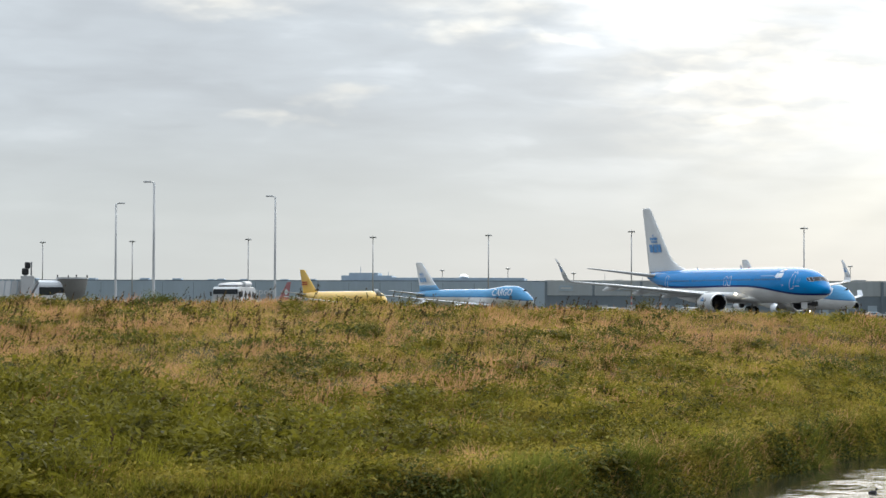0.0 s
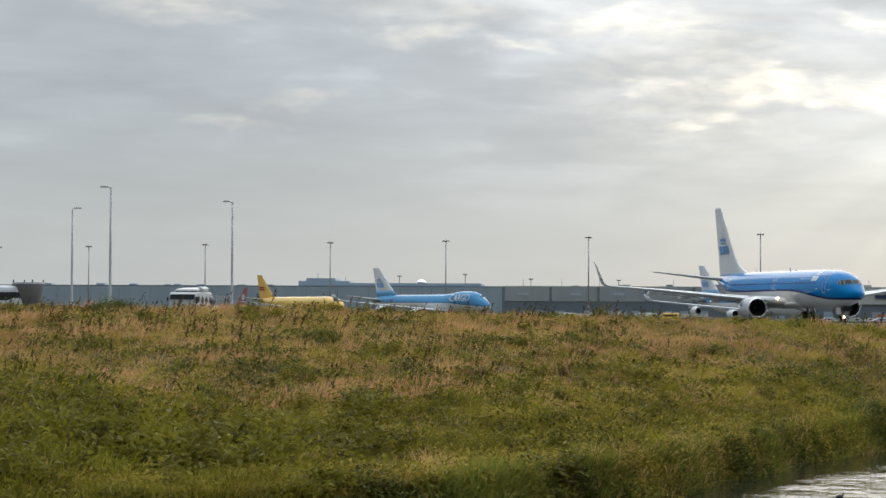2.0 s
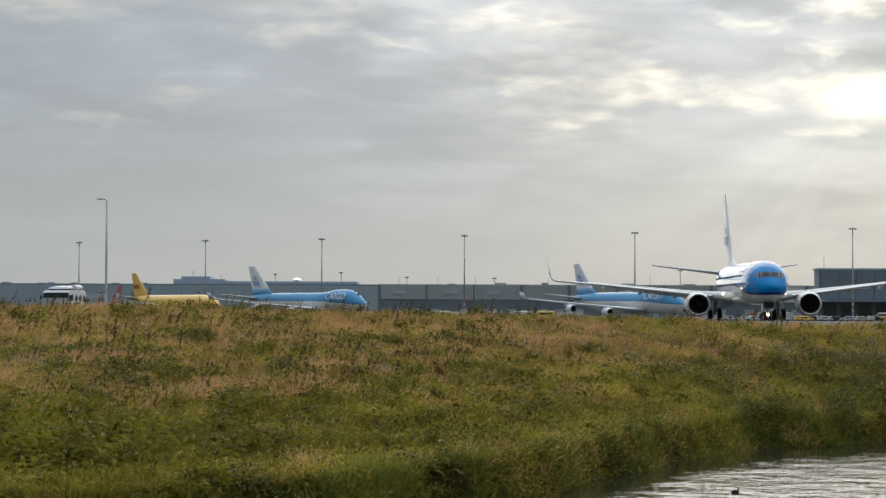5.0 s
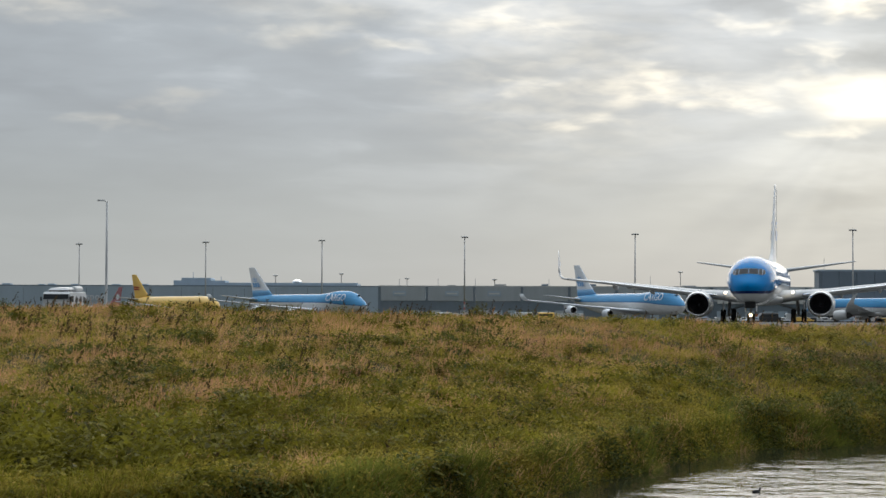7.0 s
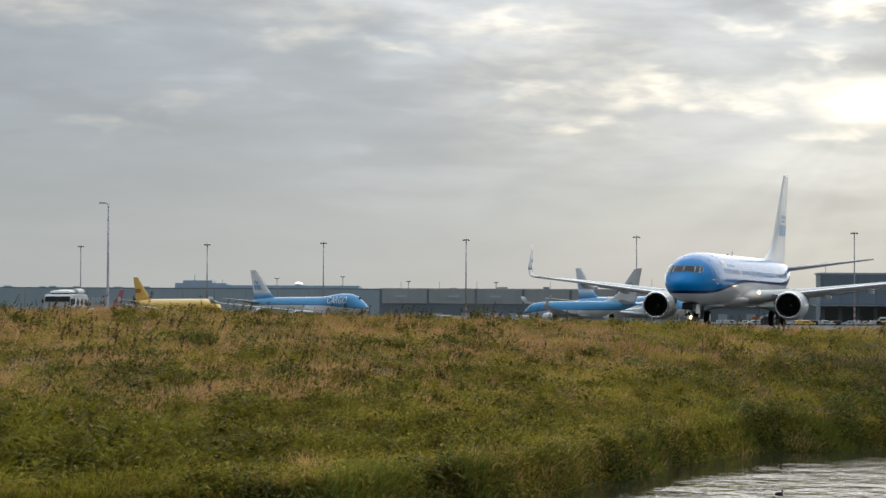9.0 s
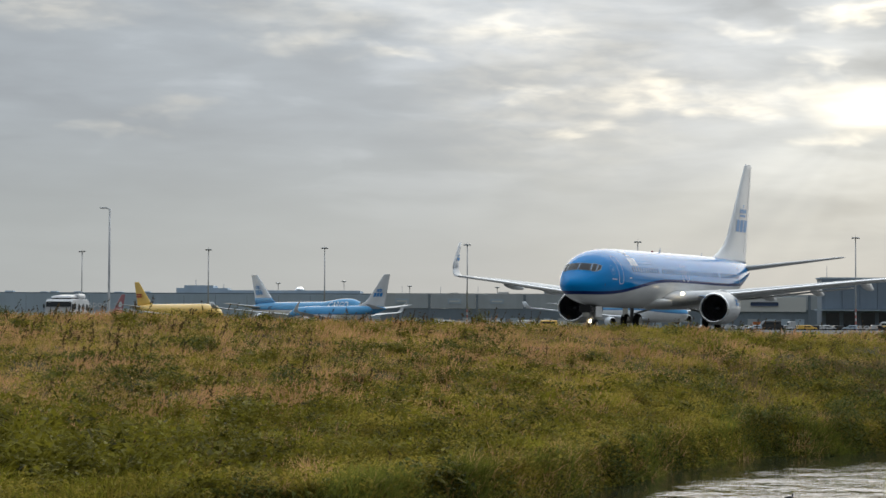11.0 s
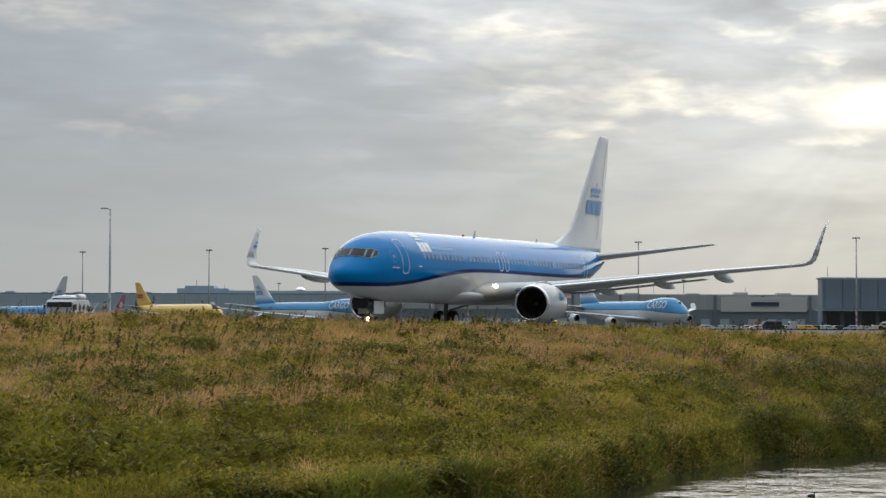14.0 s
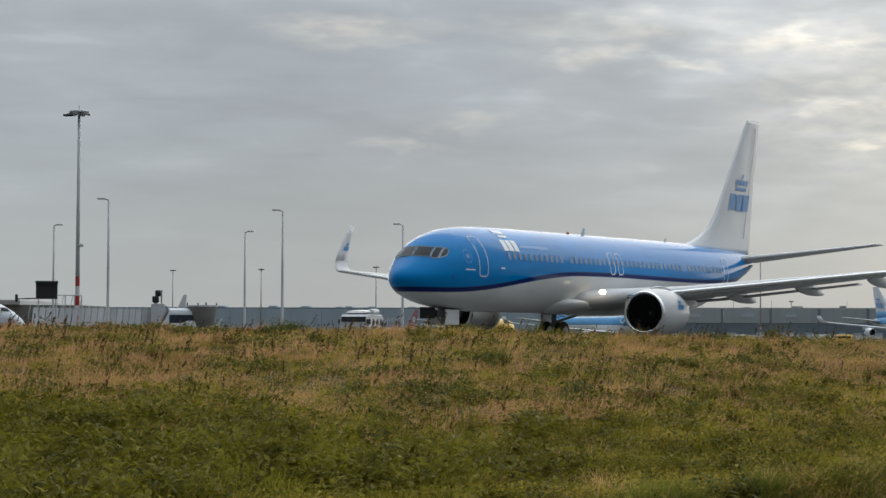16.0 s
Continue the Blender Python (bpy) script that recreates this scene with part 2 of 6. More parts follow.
# the default white is lifted too, for light bounced under the body
def livery(name, rows, blue=(0.0, 0.21, 0.55), navy=(0.006, 0.022, 0.13), white=(0.70, 0.705, 0.70), span=(-45.0, 5.0), band=0.20, low=1.0, high=5.0):
    """Two paints on a fuselage: above a line that swings along its length, a dark stripe on the line, and white below."""
    m = bpy.data.materials.new(name)
    m.use_nodes = True
    nt = m.node_tree
    N, L = nt.nodes.new, nt.links.new
    b = nt.nodes["Principled BSDF"]
    b.inputs["Roughness"].default_value, b.inputs["Specular IOR Level"].default_value = 0.09, 0.09
    b.inputs["Coat Weight"].default_value, b.inputs["Coat Roughness"].default_value = 0.03, 0.05
    tc, sep, mr, ramp = N("ShaderNodeTexCoord"), N("ShaderNodeSeparateXYZ"), N("ShaderNodeMapRange"), N("ShaderNodeValToRGB")
    L(tc.outputs["Object"], sep.inputs[0])
    L(sep.outputs[0], mr.inputs[0])
    mr.inputs[1].default_value, mr.inputs[2].default_value = span
    L(mr.outputs[0], ramp.inputs[0])
    ramp.color_ramp.interpolation = "B_SPLINE"
    els = ramp.color_ramp.elements
    rows = sorted(rows)
    for i, (x, z) in enumerate(rows):
        p, v = (x - span[0]) / (span[1] - span[0]), (z - low) / (high - low)
        e = els[i] if i < 2 else els.new(1.0)
        e.position, e.color = p, (v, v, v, 1)
    back = N("ShaderNodeMath")
    back.operation = "MULTIPLY_ADD"
    L(ramp.outputs[0], back.inputs[0])
    back.inputs[1].default_value, back.inputs[2].default_value = high - low, low
    diff = N("ShaderNodeMath")
    diff.operation = "SUBTRACT"
    L(sep.outputs[2], diff.inputs[0]), L(back.outputs[0], diff.inputs[1])

    def step(at):
        n = N("ShaderNodeMapRange")
        n.inputs[1].default_value, n.inputs[2].default_value = at - 0.02, at + 0.02
        L(diff.outputs[0], n.inputs[0])
        return n.outputs[0]

    grime = N("ShaderNodeTexNoise")
    grime.inputs["Scale"].default_value, grime.inputs["Detail"].default_value = 0.7, 6
    mp = N("ShaderNodeMapping")
    mp.inputs["Scale"].default_value = (0.5, 1, 2.5)
    L(tc.outputs["Object"], mp.inputs[0]), L(mp.outputs[0], grime.inputs["Vector"])
    m1, m2, m3 = (N("ShaderNodeMix") for _ in range(3))
    for k in (m1, m2, m3):
        k.data_type = "RGBA"
    m1.inputs[6].default_value, m1.inputs[7].default_value = (*white, 1), (*navy, 1)
    L(step(0.0), m1.inputs[0])
    L(m1.outputs[2], m2.inputs[6])
    m2.inputs[7].default_value = (*blue, 1)
    L(step(band), m2.inputs[0])
    m3.blend_type = "MULTIPLY"
    m3.inputs[0].default_value = 1.0
    gr = N("ShaderNodeMapRange")
    gr.inputs[1].default_value, gr.inputs[2].default_value, gr.inputs[3].default_value, gr.inputs[4].default_value = 0.3, 0.7, 0.88, 1.05
    L(grime.outputs[0], gr.inputs[0])
    L(m2.outputs[2], m3.inputs[6]), L(gr.outputs[0], m3.inputs[7])
    L(m3.outputs[2], b.inputs["Base Color"])
    # skin joints and rivet lines, faint
    br = N("ShaderNodeTexBrick")
    br.inputs["Scale"].default_value, br.inputs["Mortar Size"].default_value = 1.0, 0.006
    br.inputs["Brick Width"].default_value, br.inputs["Row Height"].default_value = 2.4, 1.1
    cx = N("ShaderNodeCombineXYZ")
    L(sep.outputs[0], cx.inputs[0]), L(sep.outputs[2], cx.inputs[1])
    L(cx.outputs[0], br.inputs["Vector"])
    bp = N("ShaderNodeBump")
    bp.inputs["Strength"].default_value, bp.inputs["Distance"].default_value = 0.25, 0.01
    bp.invert = True
    L(br.outputs["Fac"], bp.inputs["Height"]), L(bp.outputs[0], b.inputs["Normal"])
    return m


def water_material():
    m = bpy.data.materials.new("ditch_water")
    m.use_nodes = True
    nt = m.node_tree
    N, L = nt.nodes.new, nt.links.new
    b = nt.nodes["Principled BSDF"]
    b.inputs["Base Color"].default_value = (0.018, 0.020, 0.014, 1)
    b.inputs["Roughness"].default_value, b.inputs["IOR"].default_value = 0.06, 1.33
    tc, mp, n1, n2, ad, bp = N("ShaderNodeTexCoord"), N("ShaderNodeMapping"), N("ShaderNodeTexNoise"), N("ShaderNodeTexNoise"), N("ShaderNodeMath"), N("ShaderNodeBump")
    mp.inputs["Rotation"].default_value = (0, 0, radians(25))
    mp.inputs["Scale"].default_value = (1.0, 1.0, 1.0)
    L(tc.outputs["Object"], mp.inputs[0])
    n1.inputs["Scale"].default_value, n1.inputs["Detail"].default_value = 1.1, 3
    n2.inputs["Scale"].default_value, n2.inputs["Detail"].default_value = 4.0, 3
    L(mp.outputs[0], n1.inputs["Vector"]), L(mp.outputs[0], n2.inputs["Vector"])
    ad.operation = "MULTIPLY_ADD"
    L(n2.outputs[0], ad.inputs[0])
    ad.inputs[1].default_value = 0.3
    L(n1.outputs[0], ad.inputs[2])
    bp.inputs["Distance"].default_value = 0.085
    calm = N("ShaderNodeAttribute")
    calm.attribute_name = "ripple"
    L(calm.outputs["Fac"], bp.inputs["Strength"])
    L(ad.outputs[0], bp.inputs["Height"]), L(bp.outputs[0], b.inputs["Normal"])
    return m


M = {
    "soil": material("bank_soil", (0.075, 0.068, 0.032), 0.95, vary=0.4, scale=0.5, fine=6, bump=0.6, spec=0.1),
    "tarmac": material("apron_concrete", (0.165, 0.162, 0.155), 0.95, vary=0.2, scale=0.05, fine=2, spec=0.05),
    "white": material("white_paint", (0.56, 0.57, 0.575), 0.36, vary=0.08, scale=0.6, fine=9, coat=0.12),
    # the fin's white again, brightened for bounced light the belly lacks
    "belly": material("lifted_belly_white", (0.74, 0.745, 0.74), 0.3, vary=0.1, scale=0.6, fine=9),
    # white lifted for haze, and on far wings for light from above
    "farwhite": material("hazed_sunlit_white", (0.70, 0.73, 0.77), 0.4, vary=0.06, scale=0.4),
    "wing": material("wing_grey_paint", (0.52, 0.53, 0.535), 0.42, vary=0.12, scale=0.5, fine=6, stretch=(1, 3, 1)),
    "lip": material("bare_aluminium", (0.78, 0.78, 0.77), 0.22, 1.0, vary=0.06),
    "bare": material("exhaust_steel", (0.20, 0.19, 0.18), 0.45, 1.0, vary=0.2),
    # near black, standing for shade inside intakes and the wheel well
    "dark": material("recess_shade_dark", (0.012, 0.012, 0.013), 0.6, vary=0.3),
    "blade": material("fan_titanium", (0.10, 0.10, 0.105), 0.4, 0.8, vary=0.2),
    "tyre": material("tyre_rubber", (0.014, 0.014, 0.014), 0.85, vary=0.3, bump=0.2),
    "strut": material("gear_grey", (0.35, 0.36, 0.36), 0.4, 0.2, vary=0.2),
    "glass": material("cockpit_glass", (0.018, 0.019, 0.02), 0.06, vary=0.1, spec=0.22),
    "cabin": material("cabin_window", (0.09, 0.19, 0.33), 0.35, vary=0.3, each=0.5, spec=0.3),
    "line": material("door_outline", (0.70, 0.75, 0.80), 0.4, vary=0.05),
    "blue": material("brand_blue", (0.03, 0.20, 0.47), 0.35, vary=0.06),
    # blues of the parked cargo jets, paled in the paint for distance haze
    "farblue": material("hazed_freighter_blue", (0.10, 0.30, 0.54), 0.35, vary=0.06),
    "softblue": material("hazed_brand_blue", (0.16, 0.33, 0.58), 0.4, vary=0.1),
    "pale": material("pale_lettering", (0.80, 0.83, 0.86), 0.4, vary=0.05),
    "lamp": material("lit_landing_light", (1.0, 0.80, 0.50), 0.3, emit=6.0, vary=0.0),
    "beacon": material("red_beacon", (0.35, 0.02, 0.015), 0.3),
    "yellow": material("yellow_paint", (0.80, 0.50, 0.09), 0.35, vary=0.08, scale=0.4, coat=0.3),
    # the mast red with haze mixed in, for distant masts
    "hazed_red": material("hazed_red_paint", (0.40, 0.15, 0.13), 0.6, vary=0.2),
    "red": material("red_paint", (0.36, 0.03, 0.025), 0.5, vary=0.12),
    # steel kept paler to carry the haze over the far masts
    "steel": material("galvanised_steel", (0.50, 0.51, 0.515), 0.55, 0.1, vary=0.15, scale=1.0),
    "lens": material("lamp_lens", (0.25, 0.26, 0.27), 0.2, vary=0.1),
    # claddings of the far buildings: haze is mixed in, lighter and bluer
    "clad": material("hazed_grey_cladding", (0.40, 0.49, 0.575), 0.7, vary=0.12, scale=0.05, fine=0.6, stretch=(6, 1, 0.6)),
    "panel": material("hazed_cladding_panel", (0.41, 0.45, 0.48), 0.65, vary=0.12, scale=0.08, fine=0.8, stretch=(6, 1, 0.6), each=0.3),
    # one dark tone holds the docks' shadow, lifted towards haze
    "dockdark": material("hazed_dock_shadow", (0.19, 0.235, 0.28), 0.7, vary=0.2, scale=0.1, fine=0.7),
    "hangar": material("hazed_hangar_cladding", (0.18, 0.225, 0.275), 0.6, vary=0.15, scale=0.06, fine=1.0, stretch=(5, 1, 0.5), each=0.3),
    "roof": material("pale_roofing", (0.46, 0.46, 0.45), 0.5, vary=0.12, scale=0.05),
    "sign": material("sign_plate", (0.62, 0.63, 0.62), 0.5, vary=0.05),
    "redfin": material("pale_red_fin_paint", (0.42, 0.17, 0.19), 0.45, vary=0.1),
    "navy": material("navy_lettering", (0.05, 0.08, 0.16), 0.5, vary=0.1),
    "pane": material("dark_window_glass", (0.02, 0.024, 0.028), 0.1, vary=0.1, spec=0.7),
    "black": material("black_plastic", (0.015, 0.015, 0.016), 0.5, vary=0.2),
    "conc": material("weathered_concrete", (0.22, 0.215, 0.20), 0.9, vary=0.25, scale=0.6, fine=8, bump=0.3),
    "fence": material("blast_fence_panel", (0.52, 0.53, 0.54), 0.6, 0.1, vary=0.2, scale=0.6, each=0.5),
    "water": water_material(),
    "feather": material("dark_plumage", (0.018, 0.018, 0.019), 0.7, vary=0.3, scale=20),
    "beak": material("pale_beak", (0.6, 0.58, 0.52), 0.5),
    "orange": material("orange_container", (0.40, 0.12, 0.03), 0.6, vary=0.2),
    "livery": livery("blue_and_white_livery", [(1.0, 2.46), (-3.0, 2.42), (-7.5, 3.05), (-12.0, 3.42), (-20.0, 3.38), (-31.0, 3.25), (-40.0, 4.1)]),
    # same livery with exhaust and distance haze put into its blues
    "livery_hazed": livery("hazed_blue_livery", [(1.0, 2.46), (-3.0, 2.42), (-7.5, 3.05), (-12.0, 3.42), (-20.0, 3.38), (-31.0, 3.25), (-40.0, 4.1)], blue=(0.09, 0.31, 0.56), navy=(0.05, 0.13, 0.30)),
    # blue and navy washed out here in place of haze
    "livery_far": livery("hazed_freighter_livery", [(0, 4.9), (-12.0, 5.7), (-20.0, 6.3), (-40.0, 6.4), (-60.0, 6.5), (-71.0, 7.2)], blue=(0.10, 0.32, 0.57), navy=(0.07, 0.19, 0.38), span=(-72.0, 2.0), band=0.35, low=2.0, high=8.0),
    "grass": leaf_material("olive_grass", (0.20, 0.152, 0.024), (0.60, 0.46, 0.096), through=0.5),
    "herbs": leaf_material("olive_herb_leaves", (0.075, 0.061, 0.010), (0.54, 0.425, 0.076), island=0.6, through=0.42, gloss=0.08, rough=0.6),
    "tan": leaf_material("tan_herb_leaves", (0.20, 0.125, 0.045), (0.80, 0.54, 0.215), island=0.65, through=0.45),
    "lush": leaf_material("lush_grass", (0.08, 0.080, 0.010), (0.46, 0.42, 0.056), through=0.5),
    "straw": leaf_material("dry_grass", (0.37, 0.205, 0.084), (0.86, 0.545, 0.25), through=0.52),
    "plume": leaf_material("feathery_seed_heads", (0.40, 0.20, 0.10), (0.84, 0.48, 0.25), through=0.55),
    "herb": leaf_material("withered_herbs", (0.12, 0.085, 0.045), (0.38, 0.27, 0.14), through=0.35),
    "seed": leaf_material("dark_seed_spikes", (0.05, 0.038, 0.018), (0.16, 0.105, 0.05), through=0.25),
    "bush": leaf_material("shore_bush_leaves", (0.025, 0.034, 0.008), (0.19, 0.20, 0.042), through=0.3, gloss=0.1, rough=0.6),
    "dock": leaf_material("dock_leaves", (0.022, 0.030, 0.006), (0.21, 0.205, 0.034), through=0.35, gloss=0.1, rough=0.55),
    "weed": leaf_material("weed_leaves", (0.009, 0.011, 0.002), (0.32, 0.28, 0.034), island=0.5, patch=1.3, through=0.42, gloss=0.08, rough=0.5),
    "faint": material("faint_lettering", (0.12, 0.33, 0.62), 0.4, vary=0.05),
    # mirror metal, only for the added dome that makes a roof glint
    "glint_metal": material("glint_mirror_metal", (0.95, 0.95, 0.94), 0.16, 1.0, vary=0.03),
    "reed": leaf_material("shore_grass_leaves", (0.06, 0.075, 0.013), (0.30, 0.31, 0.06), through=0.45),
}
# ---- mesh helpers ----
def link_mesh(name, bm, mat, smooth=False):
    bmesh.ops.recalc_face_normals(bm, faces=bm.faces)
    me = bpy.data.meshes.new(name)
    bm.to_mesh(me)
    bm.free()
    me.materials.append(mat)
    if smooth:
        for p in me.polygons:
            p.use_smooth = True
    return me


def part(name, bm, mat, parent, label="", smooth=False):
    ob = new(name, link_mesh(name, bm, mat, smooth))
    ob.parent = parent
    return tagged(ob, label)


def thing(name, m, label, category, group="", kind=""):
    ob = new(name)
    ob.matrix_basis = m
    return tagged(ob, label, category, group, kind)


def loft(rings, bm=None, caps=True, closed=True):
    bm = bm or bmesh.new()
    vs = [[bm.verts.new(p) for p in r] for r in rings]
    n = len(vs[0])
    for a, b in zip(vs, vs[1:]):
        for i in range(n if closed else n - 1):
            bm.faces.new((a[i], a[(i + 1) % n], b[(i + 1) % n], b[i]))
    if caps and closed:
        bm.faces.new(vs[0][::-1]), bm.faces.new(vs[-1])
    return bm


def box(lo, hi, bm=None, bevel=0.0):
    bm = bm or bmesh.new()
    r = bmesh.ops.create_cube(bm, size=1.0)
    for v in r["verts"]:
        v.co = Vector([(a + b) / 2 + c * (b - a) for a, b, c in zip(lo, hi, v.co)])
    if bevel:
        es = list({e for v in r["verts"] for e in v.link_edges})
        bmesh.ops.bevel(bm, geom=es, offset=bevel, segments=2, profile=0.5, affect="EDGES")
    return bm


def tube(points, radii, n=10, bm=None):
    """A round bar through points, of varying radius."""
    rings = []
    for i, p in enumerate(points):
        a, b = Vector(points[max(0, i - 1)]), Vector(points[min(len(points) - 1, i + 1)])
        q = (b - a).to_track_quat("Z", "Y")
        rings.append([Vector(p) + q @ Vector((math.cos(k * math.tau / n) * radii[i], math.sin(k * math.tau / n) * radii[i], 0)) for k in range(n)])
    return loft(rings, bm)


def revolve(profile, axis="x", n=28, centre=(0, 0, 0), flat=0.0, bm=None, caps=True):
    """Rings along an axis from (distance, radius); flat: how far the underside is pressed in."""
    rings = []
    for d, r in profile:
        ring = []
        for k in range(n):
            a = k * math.tau / n
            u, w = math.cos(a) * r, math.sin(a) * r
            if flat and w < 0:
                w *= 1 - flat
            ring.append(Vector(centre) + (Vector((d, u, w)) if axis == "x" else Vector((u, w, d)) if axis == "z" else Vector((u, d, w))))
        rings.append(ring)
    return loft(rings, bm, caps)


# ---- aircraft ----
class Hull:
    """A fuselage by sections (metres aft of the nose, top, bottom, half width)."""

    def __init__(self, rows, nose):
        self.r, self.nose = np.array(rows, float), nose
        s = [rows[0][0]]
        for a, b in zip(rows, rows[1:]):
            k = max(1, int((b[0] - a[0]) / 1.2))
            s += [a[0] + (b[0] - a[0]) * i / k for i in range(1, k + 1)]
        self.s = s

    def at(self, s):
        r = self.r
        return [float(np.interp(s, r[:, 0], r[:, i])) for i in (1, 2, 3)]

    def ring(self, s, n=44):
        top, bot, w = self.at(s)
        c, h = (top + bot) / 2, (top - bot) / 2
        return [Vector((self.nose - s, math.cos(k * math.tau / n) * w, c + math.sin(k * math.tau / n) * h)) for k in range(n)]

    def side(self, s, z, sign, out=0.012):
        top, bot, w = self.at(s)
        c, h = (top + bot) / 2, (top - bot) / 2
        q = max(0.0, 1 - ((z - c) / h) ** 2)
        y = w * math.sqrt(q)
        nrm = Vector((0, y / w ** 2, (z - c) / h ** 2)).normalized()
        return Vector((self.nose - s, sign * (y + out * nrm.y), z + out * nrm.z)), Vector((0, sign * nrm.y, nrm.z))

    def front(self, y, z, out=0.012):
        lo, hi = 0.0, 9.0
        for _ in range(30):
            s = (lo + hi) / 2
            top, bot, w = self.at(s)
            c, h = (top + bot) / 2, (top - bot) / 2
            if w > 0 and h > 0 and (y / w) ** 2 + ((z - c) / h) ** 2 < 1:
                hi = s
            else:
                lo = s
        return Vector((self.nose - hi + out, y * 1.004, z + out * 0.6))


def foil(y, le, te, z, thick, cant=0.0, m=7):
    """One section of a wing, as a closed ring."""
    c = le - te
    up, low = [], []
    for i in range(m + 1):
        u = 0.5 - 0.5 * math.cos(math.pi * i / m)
        t = 5 * thick * (0.2969 * math.sqrt(u) - 0.126 * u - 0.3516 * u * u + 0.2843 * u ** 3 - 0.1015 * u ** 4)
        up.append((u, t * 1.1)), low.append((u, -t * 0.9))
    ring = up + low[::-1][1:-1]
    a = radians(cant)
    return [Vector((le - u * c, y - math.sin(a) * v * c, z + math.cos(a) * v * c)) for u, v in ring]


def wing_mesh(stations, sign, thick=0.12):
    rings = []
    for st in stations:
        y, le, te, z = st[:4]
        th, cant = (st[4] if len(st) > 4 else thick), (st[5] if len(st) > 5 else 0)
        rings.append([Vector((p.x, sign * p.y, p.z)) for p in foil(y, le, te, z, th, cant)])
    return loft(rings)


def fin_mesh(stations, thick=0.09):
    rings = []
    for z, le, te in stations:
        rings.append([Vector((p.x, p.z, z)) for p in foil(0, le, te, 0, thick * (1 if te - le else 1))])
    return loft(rings)


def ribbon(points, normals, width, bm=None, closed=True):
    """A flat band of paint along a line on a skin."""
    bm = bm or bmesh.new()
    n = len(points)
    pairs = []
    for i in range(n):
        a, b = points[(i - 1) % n], points[(i + 1) % n]
        side = (b - a).cross(normals[i]).normalized() * width / 2
        pairs.append((bm.verts.new(points[i] + side), bm.verts.new(points[i] - side)))
    for i in range(n if closed else n - 1):
        a, b = pairs[i], pairs[(i + 1) % n]
        bm.faces.new((a[0], a[1], b[1], b[0]))
    return bm


def rounded(cx, cy, w, h, r, k=4):
    pts = []
    for qx, qy, a0 in ((1, 1, 0), (-1, 1, 90), (-1, -1, 180), (1, -1, 270)):
        for i in range(k + 1):
            a = radians(a0 + 90 * i / k)
            pts.append((cx + qx * (w / 2 - r) + r * math.cos(a), cy + qy * (h / 2 - r) + r * math.sin(a)))
    out = []
    for i, p in enumerate(pts):
        q = pts[(i + 1) % len(pts)]
        out.append(p)
        d = math.hypot(q[0] - p[0], q[1] - p[1])
        for j in range(1, int(d / 0.3) + 1):
            f = j / (int(d / 0.3) + 1)
            out.append((p[0] + (q[0] - p[0]) * f, p[1] + (q[1] - p[1]) * f))
    return out


def hull_patch(hull, quad, sign, out=0.014, k=4):
    """A painted patch on the skin between four (s, z) corners."""
    bm = bmesh.new()
    g = []
    for i in range(k + 1):
        row = []
        for j in range(k + 1):
            u, v = i / k, j / k
            s = (quad[0][0] * (1 - u) + quad[1][0] * u) * (1 - v) + (quad[3][0] * (1 - u) + quad[2][0] * u) * v
            z = (quad[0][1] * (1 - u) + quad[1][1] * u) * (1 - v) + (quad[3][1] * (1 - u) + quad[2][1] * u) * v
            row.append(bm.verts.new(hull.side(s, z, sign, out)[0]))
        g.append(row)
    for i in range(k):
        for j in range(k):
            bm.faces.new((g[i][j], g[i + 1][j], g[i + 1][j + 1], g[i][j + 1]))
    return bm


def wheel(parent, name, centre, r, w):
    """A tyre with its rim, turning about the y axis."""
    ob = new(name)
    ob.parent = parent
    ob.matrix_basis = pose(*centre)
    prof = [(-w * 0.5, r * 0.62), (-w * 0.5, r * 0.86), (-w * 0.38, r * 0.97), (0, r), (w * 0.38, r * 0.97), (w * 0.5, r * 0.86), (w * 0.5, r * 0.62)]
    part("tyre", revolve(prof, "y", 26), M["tyre"], ob, smooth=True)
    part("rim", revolve([(-w * 0.53, r * 0.25), (-w * 0.52, r * 0.58), (-w * 0.3, r * 0.62), (w * 0.3, r * 0.62), (w * 0.52, r * 0.58), (w * 0.53, r * 0.25)], "y", 20), M["strut"], ob, "grey metal wheel rim")
    return ob


